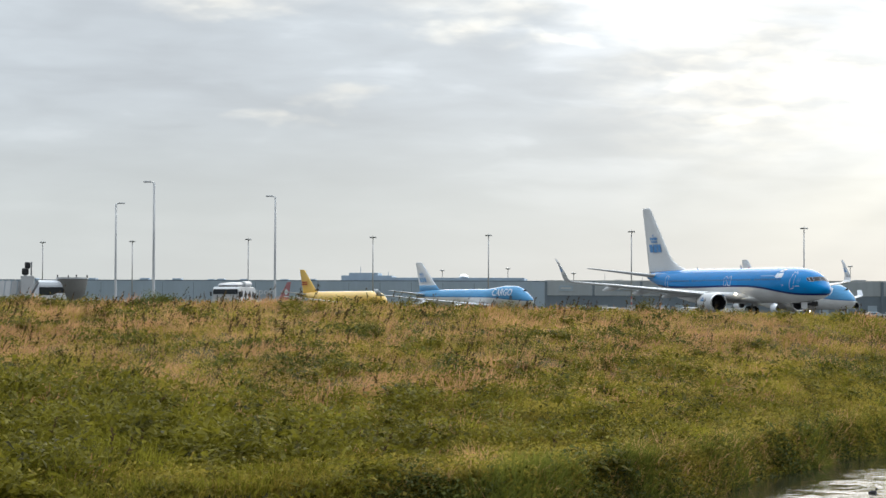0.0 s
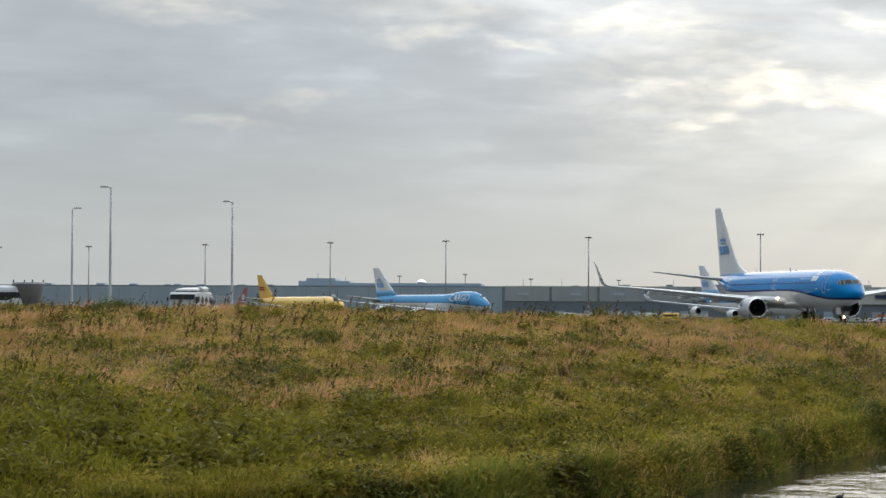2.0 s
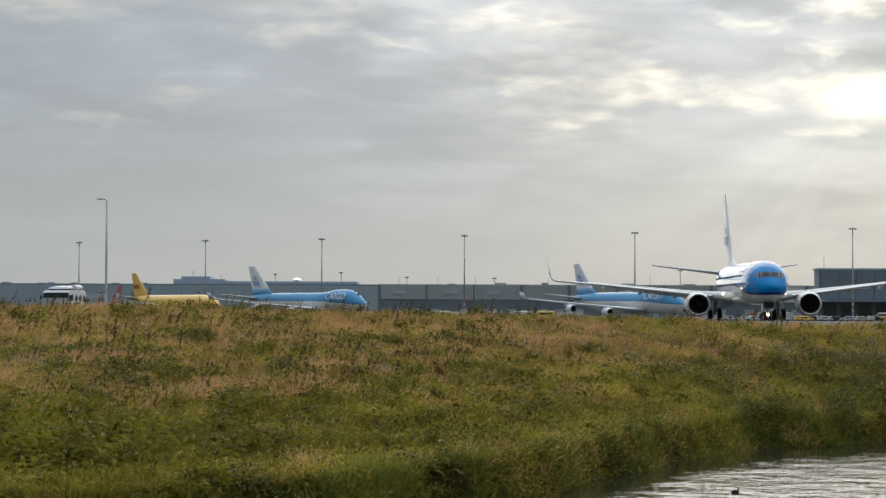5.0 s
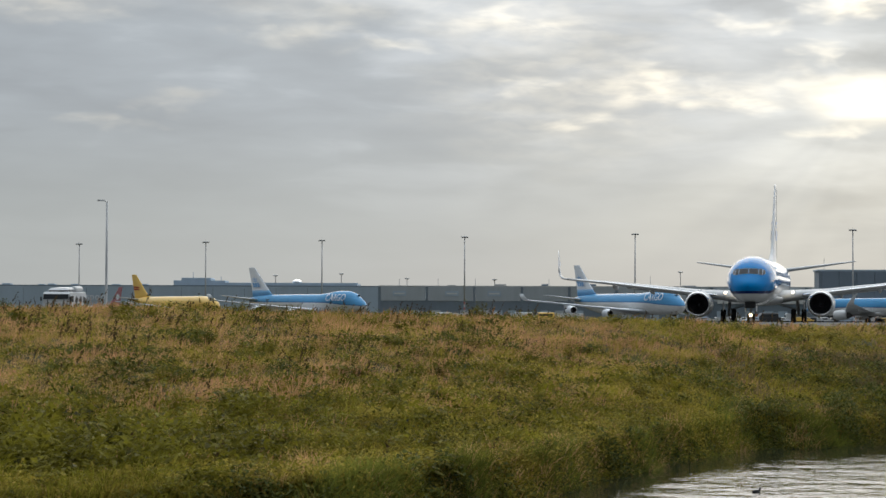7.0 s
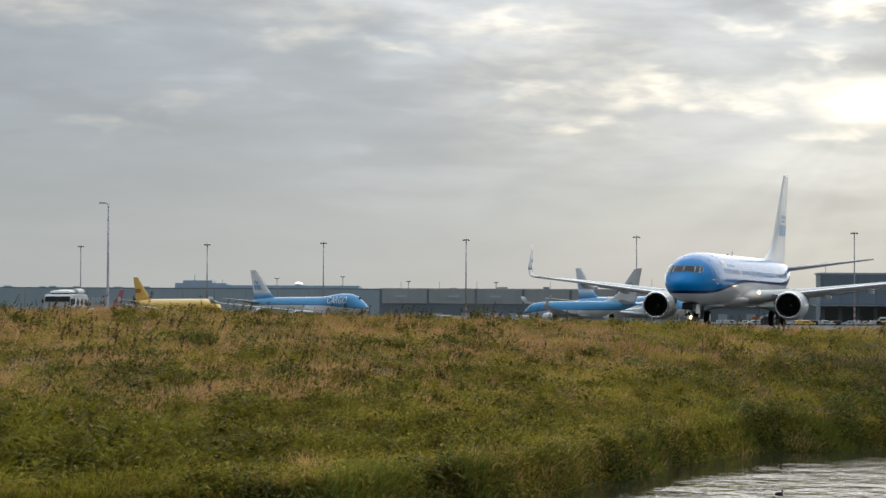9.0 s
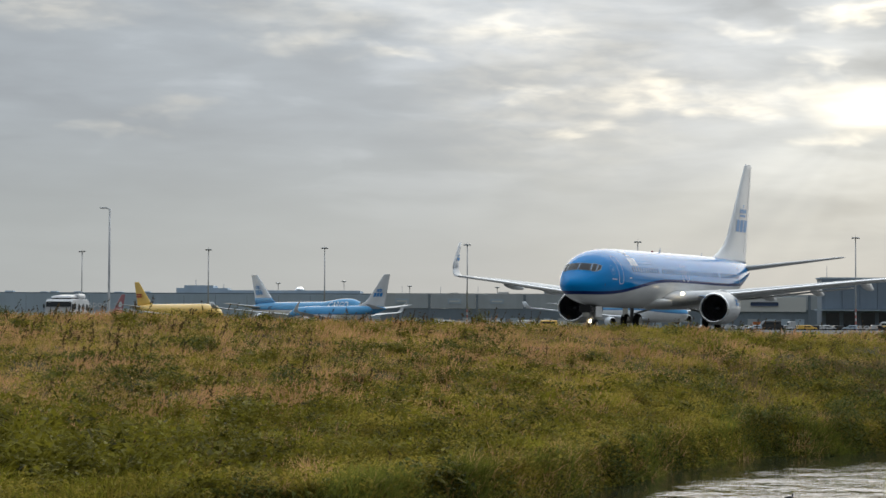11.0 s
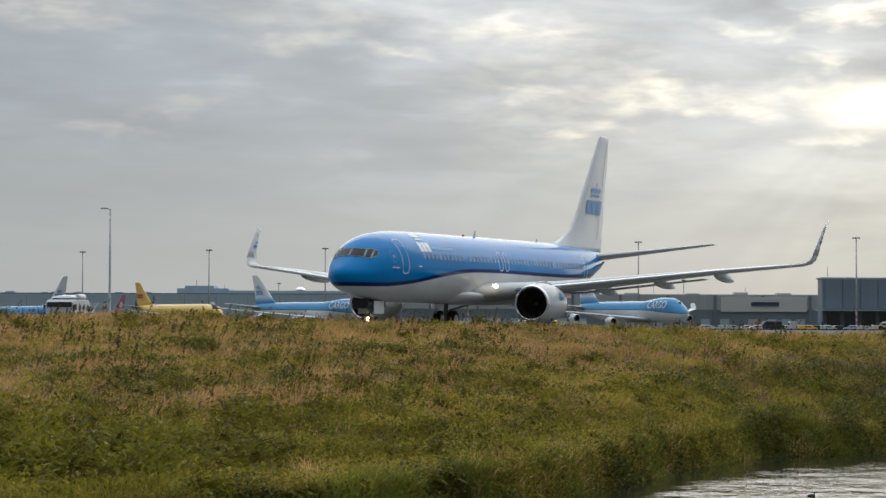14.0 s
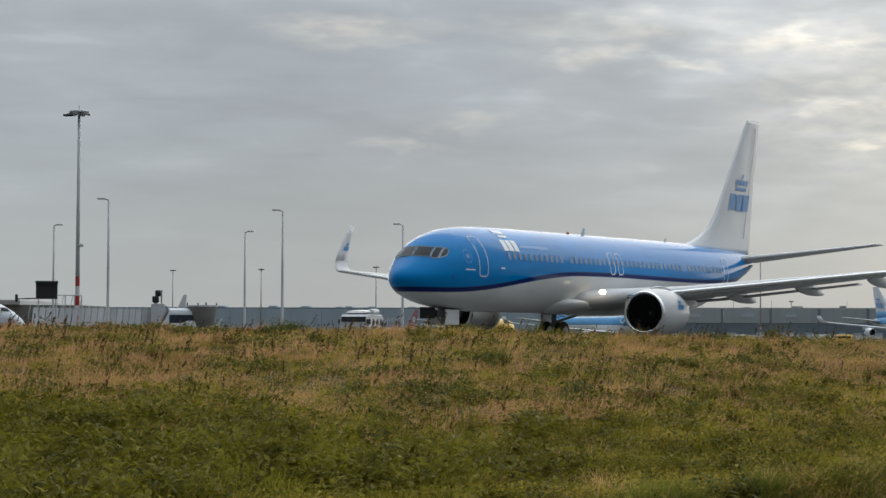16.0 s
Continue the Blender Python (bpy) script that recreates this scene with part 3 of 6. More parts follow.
def nacelle(parent, x, y, z, k, fine=True, paint="white", flat=0.06):
    """A jet engine: cowl, bright lip, fan, spinner, core nozzle and plug. k scales a 2.3 m cowl."""
    e = new("engine")
    e.parent = parent
    e.matrix_basis = pose(x, y, z)
    n = 40 if fine else 20
    S = lambda rows: [(d * k, r * k) for d, r in rows]
    part("cowl", revolve(S([(-0.16, 1.045), (-0.5, 1.12), (-1.2, 1.175), (-2.0, 1.165), (-2.8, 1.08), (-3.35, 0.95), (-3.35, 0.90), (-2.5, 0.98)]), "x", n, flat=flat, caps=False), M[paint], e, smooth=True)
    part("intake_lip", revolve(S([(-0.45, 0.84), (-0.2, 0.865), (-0.06, 0.91), (0.0, 0.965), (-0.04, 1.01), (-0.165, 1.05)]), "x", n, flat=flat, caps=False), M["lip"], e, "polished bare metal intake lip", smooth=True)
    bm = bmesh.new()
    loft([[Vector((d * k, math.cos(a * math.tau / n) * r * k, math.sin(a * math.tau / n) * r * k * ((1 - flat) if math.sin(a * math.tau / n) < 0 else 1))) for a in range(n)] for d, r in [(-0.44, 0.845), (-0.8, 0.80), (-1.15, 0.79)]], bm, caps=False)
    part("intake_duct", bm, M["dark"], e, smooth=True)
    part("fan_disc", revolve(S([(-1.15, 0.79), (-1.2, 0.79)]), "x", n), M["dark"], e)
    if fine:
        for i in range(24):
            bm = bmesh.new()
            a = i * math.tau / 24
            r0, r1 = 0.2 * k, 0.775 * k
            pts = []
            for r, da, dx in ((r0, -0.10, 0.0), (r0, 0.10, 0.10), (r1, 0.15, 0.13), (r1, -0.03, 0.0)):
                pts.append(bm.verts.new(((-1.12 + dx) * k, math.cos(a + da) * r, math.sin(a + da) * r)))
            bm.faces.new(pts)
            part("fan_blade", bm, M["blade"], e)
    part("spinner", revolve(S([(-0.72, 0.02), (-0.8, 0.1), (-0.95, 0.18), (-1.12, 0.24)]), "x", 18), M["blade"], e, smooth=True)
    part("core_nozzle", revolve(S([(-2.8, 0.72), (-3.4, 0.66), (-4.1, 0.50), (-4.1, 0.44), (-3.6, 0.5)]), "x", n // 2), M["bare"], e, smooth=True)
    part("exhaust_plug", revolve(S([(-3.7, 0.34), (-4.2, 0.24), (-4.75, 0.04)]), "x", 16), M["bare"], e, smooth=True)
    return e


def crest(parent, to, mat, k):
    """The airline's mark: a crown and three blocks where its letters stand, laid on a side by to(u, v)."""
    bm = bmesh.new()

    def quad(*pts):
        if len(pts) > 4:
            bm.faces.new([bm.verts.new(to(u * k, v * k)) for u, v in pts])
            return
        rows = []
        for i in range(5):
            f = i / 4
            rows.append([bm.verts.new(to((a[0] * (1 - f) + b[0] * f) * k, (a[1] * (1 - f) + b[1] * f) * k)) for a, b in ((pts[0], pts[3]), (pts[1], pts[2]))])
        for a, b in zip(rows, rows[1:]):
            bm.faces.new((a[0], a[1], b[1], b[0]))

    for i in range(3):
        a = -0.5 + i * 0.345
        quad((a, 0.0), (a + 0.29, 0.0), (a + 0.29, 0.42), (a, 0.42))
    quad((-0.27, 0.52), (0.27, 0.52), (0.27, 0.60), (-0.27, 0.60))
    for i in range(4):
        a = -0.30 + i * 0.155
        quad((a, 0.65), (a + 0.125, 0.65), (a + 0.14, 0.76), (a + 0.06, 0.82), (a - 0.015, 0.76))
    quad((-0.035, 0.84), (0.035, 0.84), (0.035, 0.95), (-0.035, 0.95))
    return part("airline_mark", bm, mat, parent, "crown and blocks of the airline mark")


def twinjet(m, label, nose=0.8, tail=0.0, fine=True, name="airliner", wheels=None, paint="livery"):
    """A narrow-body twin with blended winglets. nose, tail: how far the body is drawn out ahead of the wing and behind it."""
    t = thing(name, m, label, "airliner")
    end = nose + 38.5 + tail
    hull = Hull([(0, 3.02, 2.96, 0.02), (0.06, 3.18, 2.78, 0.27), (0.18, 3.32, 2.64, 0.45), (0.4, 3.48, 2.48, 0.68), (0.75, 3.71, 2.32, 0.93), (1.1, 3.95, 2.20, 1.14), (1.5, 4.29, 2.09, 1.31),
                 (1.9, 4.56, 2.00, 1.44), (2.4, 4.80, 1.92, 1.56), (3.0, 5.00, 1.85, 1.68), (3.8, 5.16, 1.78, 1.77), (4.8, 5.26, 1.73, 1.84), (6.0, 5.32, 1.70, 1.87), (8.0, 5.36, 1.68, 1.88),
                 (end - 14.0, 5.44, 1.64, 1.88), (end - 11.5, 5.44, 1.69, 1.86), (end - 9.0, 5.43, 2.06, 1.76), (end - 6.5, 5.40, 2.65, 1.52), (end - 4.0, 5.34, 3.3, 1.15), (end - 2.0, 5.26, 3.85, 0.8),
                 (end - 0.6, 5.1, 4.3, 0.48), (end - 0.1, 4.95, 4.45, 0.28), (end, 4.8, 4.6, 0.1)], nose)
    body = part("fuselage", loft([hull.ring(s, 56 if fine else 28) for s in hull.s]), M[paint], t, "glossy blue fuselage with a white belly and dark blue stripe", smooth=True)
    # belly fairing between the wings
    rings = []
    for x, w, lo in ((-10.6, 0.9, 1.74), (-12.2, 1.75, 1.68), (-14.5, 2.15, 1.64), (-18.0, 2.2, 1.62), (-20.8, 2.0, 1.66), (-22.6, 1.3, 1.74)):
        rings.append([Vector((x, w * math.cos(a), max(2.2 + (2.2 - lo) * math.sin(a), lo) if math.sin(a) < 0 else 2.2 + 0.25 * math.sin(a))) for a in [k * math.tau / 24 for k in range(24)]])
    part("belly_fairing", loft(rings), M["belly"], t, smooth=True)
    tx = -tail
    for sign in (1, -1):
        st = [(1.2, -12.1, -20.9, 2.26, 0.13), (1.9, -13.0, -20.9, 2.32, 0.13), (3.2, -14.1, -20.95, 2.44, 0.125), (5.2, -15.3, -21.0, 2.64, 0.115), (9.0, -17.6, -22.0, 3.1, 0.11), (13.0, -20.0, -23.05, 3.58, 0.10),
              (16.9, -22.3, -24.05, 3.96, 0.10), (17.2, -22.55, -24.12, 4.04, 0.10, 25), (17.4, -22.85, -24.2, 4.22, 0.09, 55), (17.52, -23.1, -24.3, 4.52, 0.08, 78), (17.60, -23.5, -24.45, 5.02, 0.07, 82), (17.74, -24.55, -25.08, 6.0, 0.06, 82), (17.84, -25.15, -25.55, 6.48, 0.05, 82)]
        w = part("wing", wing_mesh(st, sign), M["wing"], t, "pale grey swept wing with a blended winglet", smooth=True)
        # winglet paint, on both faces of the upturned tip
        if fine:
            bm = wing_mesh([(17.53, -23.08, -24.31, 4.54, 0.095, 78), (17.61, -23.48, -24.46, 5.04, 0.09, 82), (17.75, -24.53, -25.09, 6.02, 0.08, 82), (17.85, -25.13, -25.56, 6.49, 0.07, 82)], sign)
            part("winglet_paint", bm, M["white"], w, "white painted winglet", smooth=True)
            crest(w, lambda u, v, g=sign: Vector((-24.15 - u - v * 0.9, g * (17.60 + v * 0.15) + 0.06 * g, 5.12 + v)), M["blue"], 0.5)
            crest(w, lambda u, v, g=sign: Vector((-24.15 + u - v * 0.9, g * (17.60 + v * 0.15) - 0.06 * g, 5.12 + v)), M["blue"], 0.5)
        # leading edge of bare metal
        edge = [(3.4, -14.2, -14.5, 2.46), (5.2, -15.28, -15.6, 2.65), (9.0, -17.57, -17.85, 3.11), (13.0, -19.97, -20.2, 3.59), (16.7, -22.15, -22.33, 3.95)]
        part("slat", wing_mesh([(a, b + 0.03, c - 0.1, d, 0.45) for a, b, c, d in edge], sign), M["lip"], w, "bare metal leading edge slat", smooth=True)
        if fine:
            for y in (6.3, 9.4, 12.6):
                zt, xt = 2.28 + (y - 1.9) * 0.118, -21.0 - max(0, (y - 5.2)) * 0.26
                rings = []
                for d, r in ((2.3, 0.03), (1.6, 0.17), (0.6, 0.26), (-0.4, 0.24), (-1.2, 0.14), (-1.75, 0.03)):
                    rings.append([Vector((xt + d, sign * (y + 0.55 * r * math.cos(a)), zt - 0.22 - max(0, -d) * 0.13 + r * 1.2 * math.sin(a))) for a in [k * math.tau / 12 for k in range(12)]])
                part("flap_track_fairing", loft(rings), M["wing"], w, smooth=True)
            # drooped flap edge
            part("flap", wing_mesh([(2.2, -20.4, -21.9, 2.2, 0.09), (5.2, -20.5, -22.0, 2.42, 0.09), (11.6, -22.0, -23.1, 3.16, 0.09)], sign), M["wing"], w, "extended grey flap", smooth=True)
        eng = nacelle(t, -12.75, sign * 4.83, 1.72, 0.95, fine)
        if fine:
            for g in (1, -1):
                crest(eng, lambda u, v, g=g: Vector((-1.75 - u, g * 1.135 * math.cos(0.15 + v * 0.75), 1.135 * math.sin(0.15 + v * 0.75))), M["blue"], 0.62)
        part("pylon", loft([[Vector((x, sign * (4.83 + q * wd), z)) for q, z in ((-1, lo), (1, lo), (1, hi), (-1, hi))] for x, wd, lo, hi in ((-13.6, 0.05, 2.75, 2.85), (-14.6, 0.16, 2.4, 2.95), (-16.6, 0.17, 2.05, 2.6), (-19.0, 0.06, 2.1, 2.3))]), M["white"], t)
        part("stabiliser", wing_mesh([(0.3, -34.4 + tx, -38.6 + tx, 4.72, 0.10), (1.0, -35.0 + tx, -38.75 + tx, 4.82, 0.10), (7.0, -38.9 + tx, -40.3 + tx, 5.65, 0.09), (7.17, -39.2 + tx, -40.3 + tx, 5.68, 0.05)], sign), M["wing"], t, "grey tailplane", smooth=True)
        # cabin windows
        if fine:
            me = None
            s = 6.3
            while s < end - 8.6:
                gap = abs(s - 11.9) < 0.2 or abs(s - 25.6) < 0.2
                if not gap:
                    p, nrm = hull.side(s, 4.06, 1, 0.012)
                    if me is None:
                        bm = bmesh.new()
                        pts = rounded(0, 0, 0.25, 0.33, 0.1, 2)
                        f = bm.faces.new([bm.verts.new((a, 0, b)) for a, b in pts])
                        r = bmesh.ops.extrude_face_region(bm, geom=[f])
                        for v in r["geom"]:
                            if isinstance(v, bmesh.types.BMVert):
                                v.co.y -= 0.03
                        me = link_mesh("cabin_window", bm, M["cabin"])
                    o = new("cabin_window", me)
                    o.parent = body
                    tilt = math.degrees(math.atan2(nrm.z, nrm.y))
                    o.matrix_basis = pose(p.x, sign * p.y, p.z, sign * tilt, 0, 0 if sign > 0 else 180)
                s += 0.508
            for s, z, wd, hg, rd, nm in ((4.0, 3.98, 0.66, 1.66, 0.17, "cabin_door"), (16.8, 4.02, 0.54, 0.98, 0.18, "overwing_exit"), (17.7, 4.02, 0.54, 0.98, 0.18, "overwing_exit"), (end - 7.6, 3.92, 0.72, 1.6, 0.2, "cabin_door")):
                pts, nr = zip(*[hull.side(a, b, sign, 0.016) for a, b in rounded(s, z, wd, hg, rd)])
                part(nm, ribbon(pts, nr, 0.05), M["line"], body, "door outlined in white")
            crest_s = 6.75
            crest(body, lambda u, v, g=sign: hull.side(crest_s - g * u if g > 0 else crest_s - g * u, 4.28 + v * 0.80, g, 0.016)[0], M["pale"], 1.4)
            part("tagline", hull_patch(hull, [(7.6, 4.44), (10.4, 4.44), (10.4, 4.56), (7.6, 4.56)], sign), M["faint"], body, "thin row of pale lettering")
            part("name_line", hull_patch(hull, [(2.7, 3.38), (3.35, 3.38), (3.35, 3.43), (2.7, 3.43)], sign), M["line"], body, "small pale lettering")
            part("static_port", hull_patch(hull, [(1.9, 3.0), (1.96, 3.0), (1.96, 3.14), (1.9, 3.14)], sign), M["black"], body)
            part("service_mark", hull_patch(hull, [(5.4, 3.5), (5.8, 3.5), (5.8, 3.55), (5.4, 3.55)], sign), M["pale"], body)
            pts, nr = zip(*[hull.side(2.95 + 0.25 * math.cos(a), 3.95 + 0.27 * math.sin(a), sign, 0.016) for a in [k * math.tau / 20 for k in range(20)]])
            part("alliance_ring", ribbon(pts, nr, 0.03), M["faint"], body, "thin pale ring emblem")
            part("alliance_dot", hull_patch(hull, [(2.85, 3.87), (3.06, 3.87), (3.06, 4.03), (2.85, 4.03)], sign), M["faint"], body)
            # landing light in the wing root
            part("landing_light", revolve([(0.09, 0.03), (0.06, 0.09), (-0.25, 0.11)], "x", 16, (-13.0, sign * 2.66, 2.66)), M["lamp"], t, "bright landing light in the wing root")
    if fine:
        # windscreen: three panes a side
        rows = [[(0.03, 3.93), (0.72, 3.89), (0.68, 4.29), (0.03, 4.33)], [(0.77, 3.85), (1.01, 3.82), (0.97, 4.27), (0.73, 4.30)], [(1.05, 3.83), (1.20, 3.95), (1.16, 4.17), (1.01, 4.26)]]
        for sign in (1, -1):
            for q in rows:
                bm = bmesh.new()
                g = [[bm.verts.new(hull.front(sign * ((q[0][0] * (1 - u) + q[1][0] * u) * (1 - v) + (q[3][0] * (1 - u) + q[2][0] * u) * v), (q[0][1] * (1 - u) + q[1][1] * u) * (1 - v) + (q[3][1] * (1 - u) + q[2][1] * u) * v, 0.02)) for v in (0, 0.33, 0.67, 1)] for u in (0, 0.25, 0.5, 0.75, 1)]
                for i in range(4):
                    for j in range(3):
                        bm.faces.new((g[i][j], g[i + 1][j], g[i + 1][j + 1], g[i][j + 1]))
                part("windscreen_pane", bm, M["glass"], body, "dark cockpit window", smooth=True)
                pts = [hull.front(sign * y, z, 0.024) for y, z in q]
                line = []
                for a in range(4):
                    for f in (0, 0.25, 0.5, 0.75):
                        y = q[a][0] * (1 - f) + q[(a + 1) % 4][0] * f
                        z = q[a][1] * (1 - f) + q[(a + 1) % 4][1] * f
                        line.append(hull.front(sign * y, z, 0.026))
                cen = Vector((hull.nose - 6, 0, 3.4))
                part("window_surround", ribbon(line, [(p - cen).normalized() for p in line], 0.024), M["steel"], body, "pale metal window surround")
    # fin
    fin = part("fin", fin_mesh([(5.1, -27.6 + tx, -38.3 + tx), (5.40, -29.0 + tx, -38.35 + tx), (5.8, -30.6 + tx, -38.45 + tx), (6.4, -32.2 + tx, -38.6 + tx), (7.2, -33.25 + tx, -38.75 + tx), (12.48, -37.85 + tx, -39.92 + tx), (12.66, -38.2 + tx, -39.92 + tx)], 0.07), M["white"], t, "tall white tail fin", smooth=True)
    for g in (1, -1):
        crest(fin, lambda u, v, g=g: Vector((-36.2 + tx - u * 1.32 - v * 0.42, g * (0.22 - v * 0.012), 7.5 + v)), M["blue"], 2.15)
    if fine:
        part("rudder_line", tube([(-37.05 + tx, 0.19, 6.0), (-39.15 + tx, 0.11, 12.2)], [0.018, 0.018], 6), M["steel"], fin)
        part("vhf_aerial", wing_mesh([(0, 0, -0.45, 0, 0.08), (0.42, -0.28, -0.5, 0, 0.06)], 1), M["white"], t).matrix_basis = pose(-16.4, 0, 5.34, 90, 0, 0)
        part("vhf_aerial", wing_mesh([(0, 0, -0.35, 0, 0.08), (0.3, -0.2, -0.38, 0, 0.06)], 1), M["white"], t).matrix_basis = pose(-26.3, 0, 5.34, 90, 0, 0)
        part("satcom_hump", revolve([(0.3, 0.02), (0.2, 0.08), (0, 0.11), (-0.3, 0.09), (-0.5, 0.02)], "x", 14, (-18.6, 0, 5.36)), M["white"], t, smooth=True)
        part("beacon", revolve([(0.0, 0.09), (0.1, 0.08), (0.16, 0.02)], "z", 12, (-15.0, 0, 5.34)), M["beacon"], t, "small red beacon lamp")
        part("tail_cone_exhaust", revolve([(0.1, 0.22), (-0.22, 0.17), (-0.22, 0.1)], "x", 16, (nose - end + 0.1, 0, 4.7)), M["bare"], t)
        # nose gear
        gear = part("nose_gear", tube([(-2.95, 0, 1.7), (-3.05, 0, 0.62)], [0.11, 0.08], 12), M["strut"], t)
        part("drag_brace", tube([(-3.02, 0, 1.1), (-1.9, 0, 1.75)], [0.05, 0.05], 8), M["strut"], gear)
        part("axle", tube([(-3.05, -0.28, 0.625), (-3.05, 0.28, 0.625)], [0.05, 0.05], 8), M["strut"], gear)
        part("taxi_light", revolve([(0.08, 0.03), (0.05, 0.115), (-0.06, 0.11)], "x", 14, (-2.70, 0, 0.86)), M["lamp"], gear, "bright taxi light")
        # added tube that blocks the taxi light at an angle
        part("added_hood", revolve([(0.30, 0.165), (-0.08, 0.145), (-0.09, 0.15), (0.30, 0.175)], "x", 16, (-2.70, 0, 0.86), caps=False), M["black"], gear, "dark hood added to hide the taxi light from the side")
        part("light_bracket", tube([(-2.76, 0, 0.86), (-3.03, 0, 0.90)], [0.04, 0.04], 8), M["strut"], gear)
        # no opening in the belly: its shade is a solid dark box
        part("wheel_well", box((-3.85, -0.38, 1.45), (-1.7, 0.38, 1.74)), M["dark"], t, "solid dark box standing for the shaded wheel well")
        part("well_door", box((-1.62, -0.36, 1.38), (-1.58, 0.36, 1.85), bevel=0.01), M["dark"], t, "forward gear door coloured dark like a shaded inner face")
        for g in (1, -1):
            part("gear_door", box((-3.55, g * 0.42 - 0.02, 1.12), (-2.35, g * 0.42 + 0.02, 1.76), bevel=0.012), M["belly"], t, "white nose gear door")
            wheels.append(wheel(t, "nose_wheel", (-3.05, g * 0.2, 0.625), 0.345, 0.2))
            mg = part("main_gear", tube([(-19.3, g * 2.75, 2.1), (-19.5, g * 2.86, 0.785)], [0.15, 0.11], 12), M["strut"], t)
            part("side_brace", tube([(-19.4, g * 2.8, 1.3), (-19.2, g * 1.3, 1.7)], [0.06, 0.06], 8), M["strut"], mg)
            part("axle", tube([(-19.5, g * 2.35, 0.785), (-19.5, g * 3.37, 0.785)], [0.07, 0.07], 8), M["strut"], mg)
            part("gear_fairing", box((-20.0, g * 3.28 - 0.02, 1.15), (-18.9, g * 3.28 + 0.02, 2.0), bevel=0.012), M["white"], mg)
            for dy in (-0.43, 0.43):
                wheels.append(wheel(t, "main_wheel", (-19.5, g * 2.86 + dy, 0.785), 0.565, 0.4))
    else:
        for x, y, r in ((-2.4, 0, 0.35), (-19.5, 2.86, 0.56), (-19.5, -2.86, 0.56)):
            part("gear_leg", tube([(x, y, 1.9), (x, y, r)], [0.13, 0.1], 8), M["strut"], t)
            part("gear_wheel", revolve([(-0.4, r * 0.6), (-0.36, r), (0.36, r), (0.4, r * 0.6)], "y", 16, (x, y, r)), M["tyre"], t)
        part("spoiler", box((-20.6, 3.0, 2.5), (-20.5, 9.0, 3.4)), M["wing"], t, "raised grey spoiler")
        part("spoiler", box((-20.6, -9.0, 2.5), (-20.5, -3.0, 3.4)), M["wing"], t, "raised grey spoiler")
    return t


def text_mesh(body, size):
    cu = bpy.data.curves.new("lettering", "FONT")
    cu.body, cu.size, cu.extrude, cu.resolution_u = body, size, 0.03, 2
    cu.align_x, cu.align_y = "CENTER", "CENTER"
    o = bpy.data.objects.new("lettering", cu)
    scene.collection.objects.link(o)
    bpy.context.view_layer.update()
    me = bpy.data.meshes.new_from_object(o.evaluated_get(bpy.context.evaluated_depsgraph_get()))
    bpy.data.objects.remove(o)
    return me


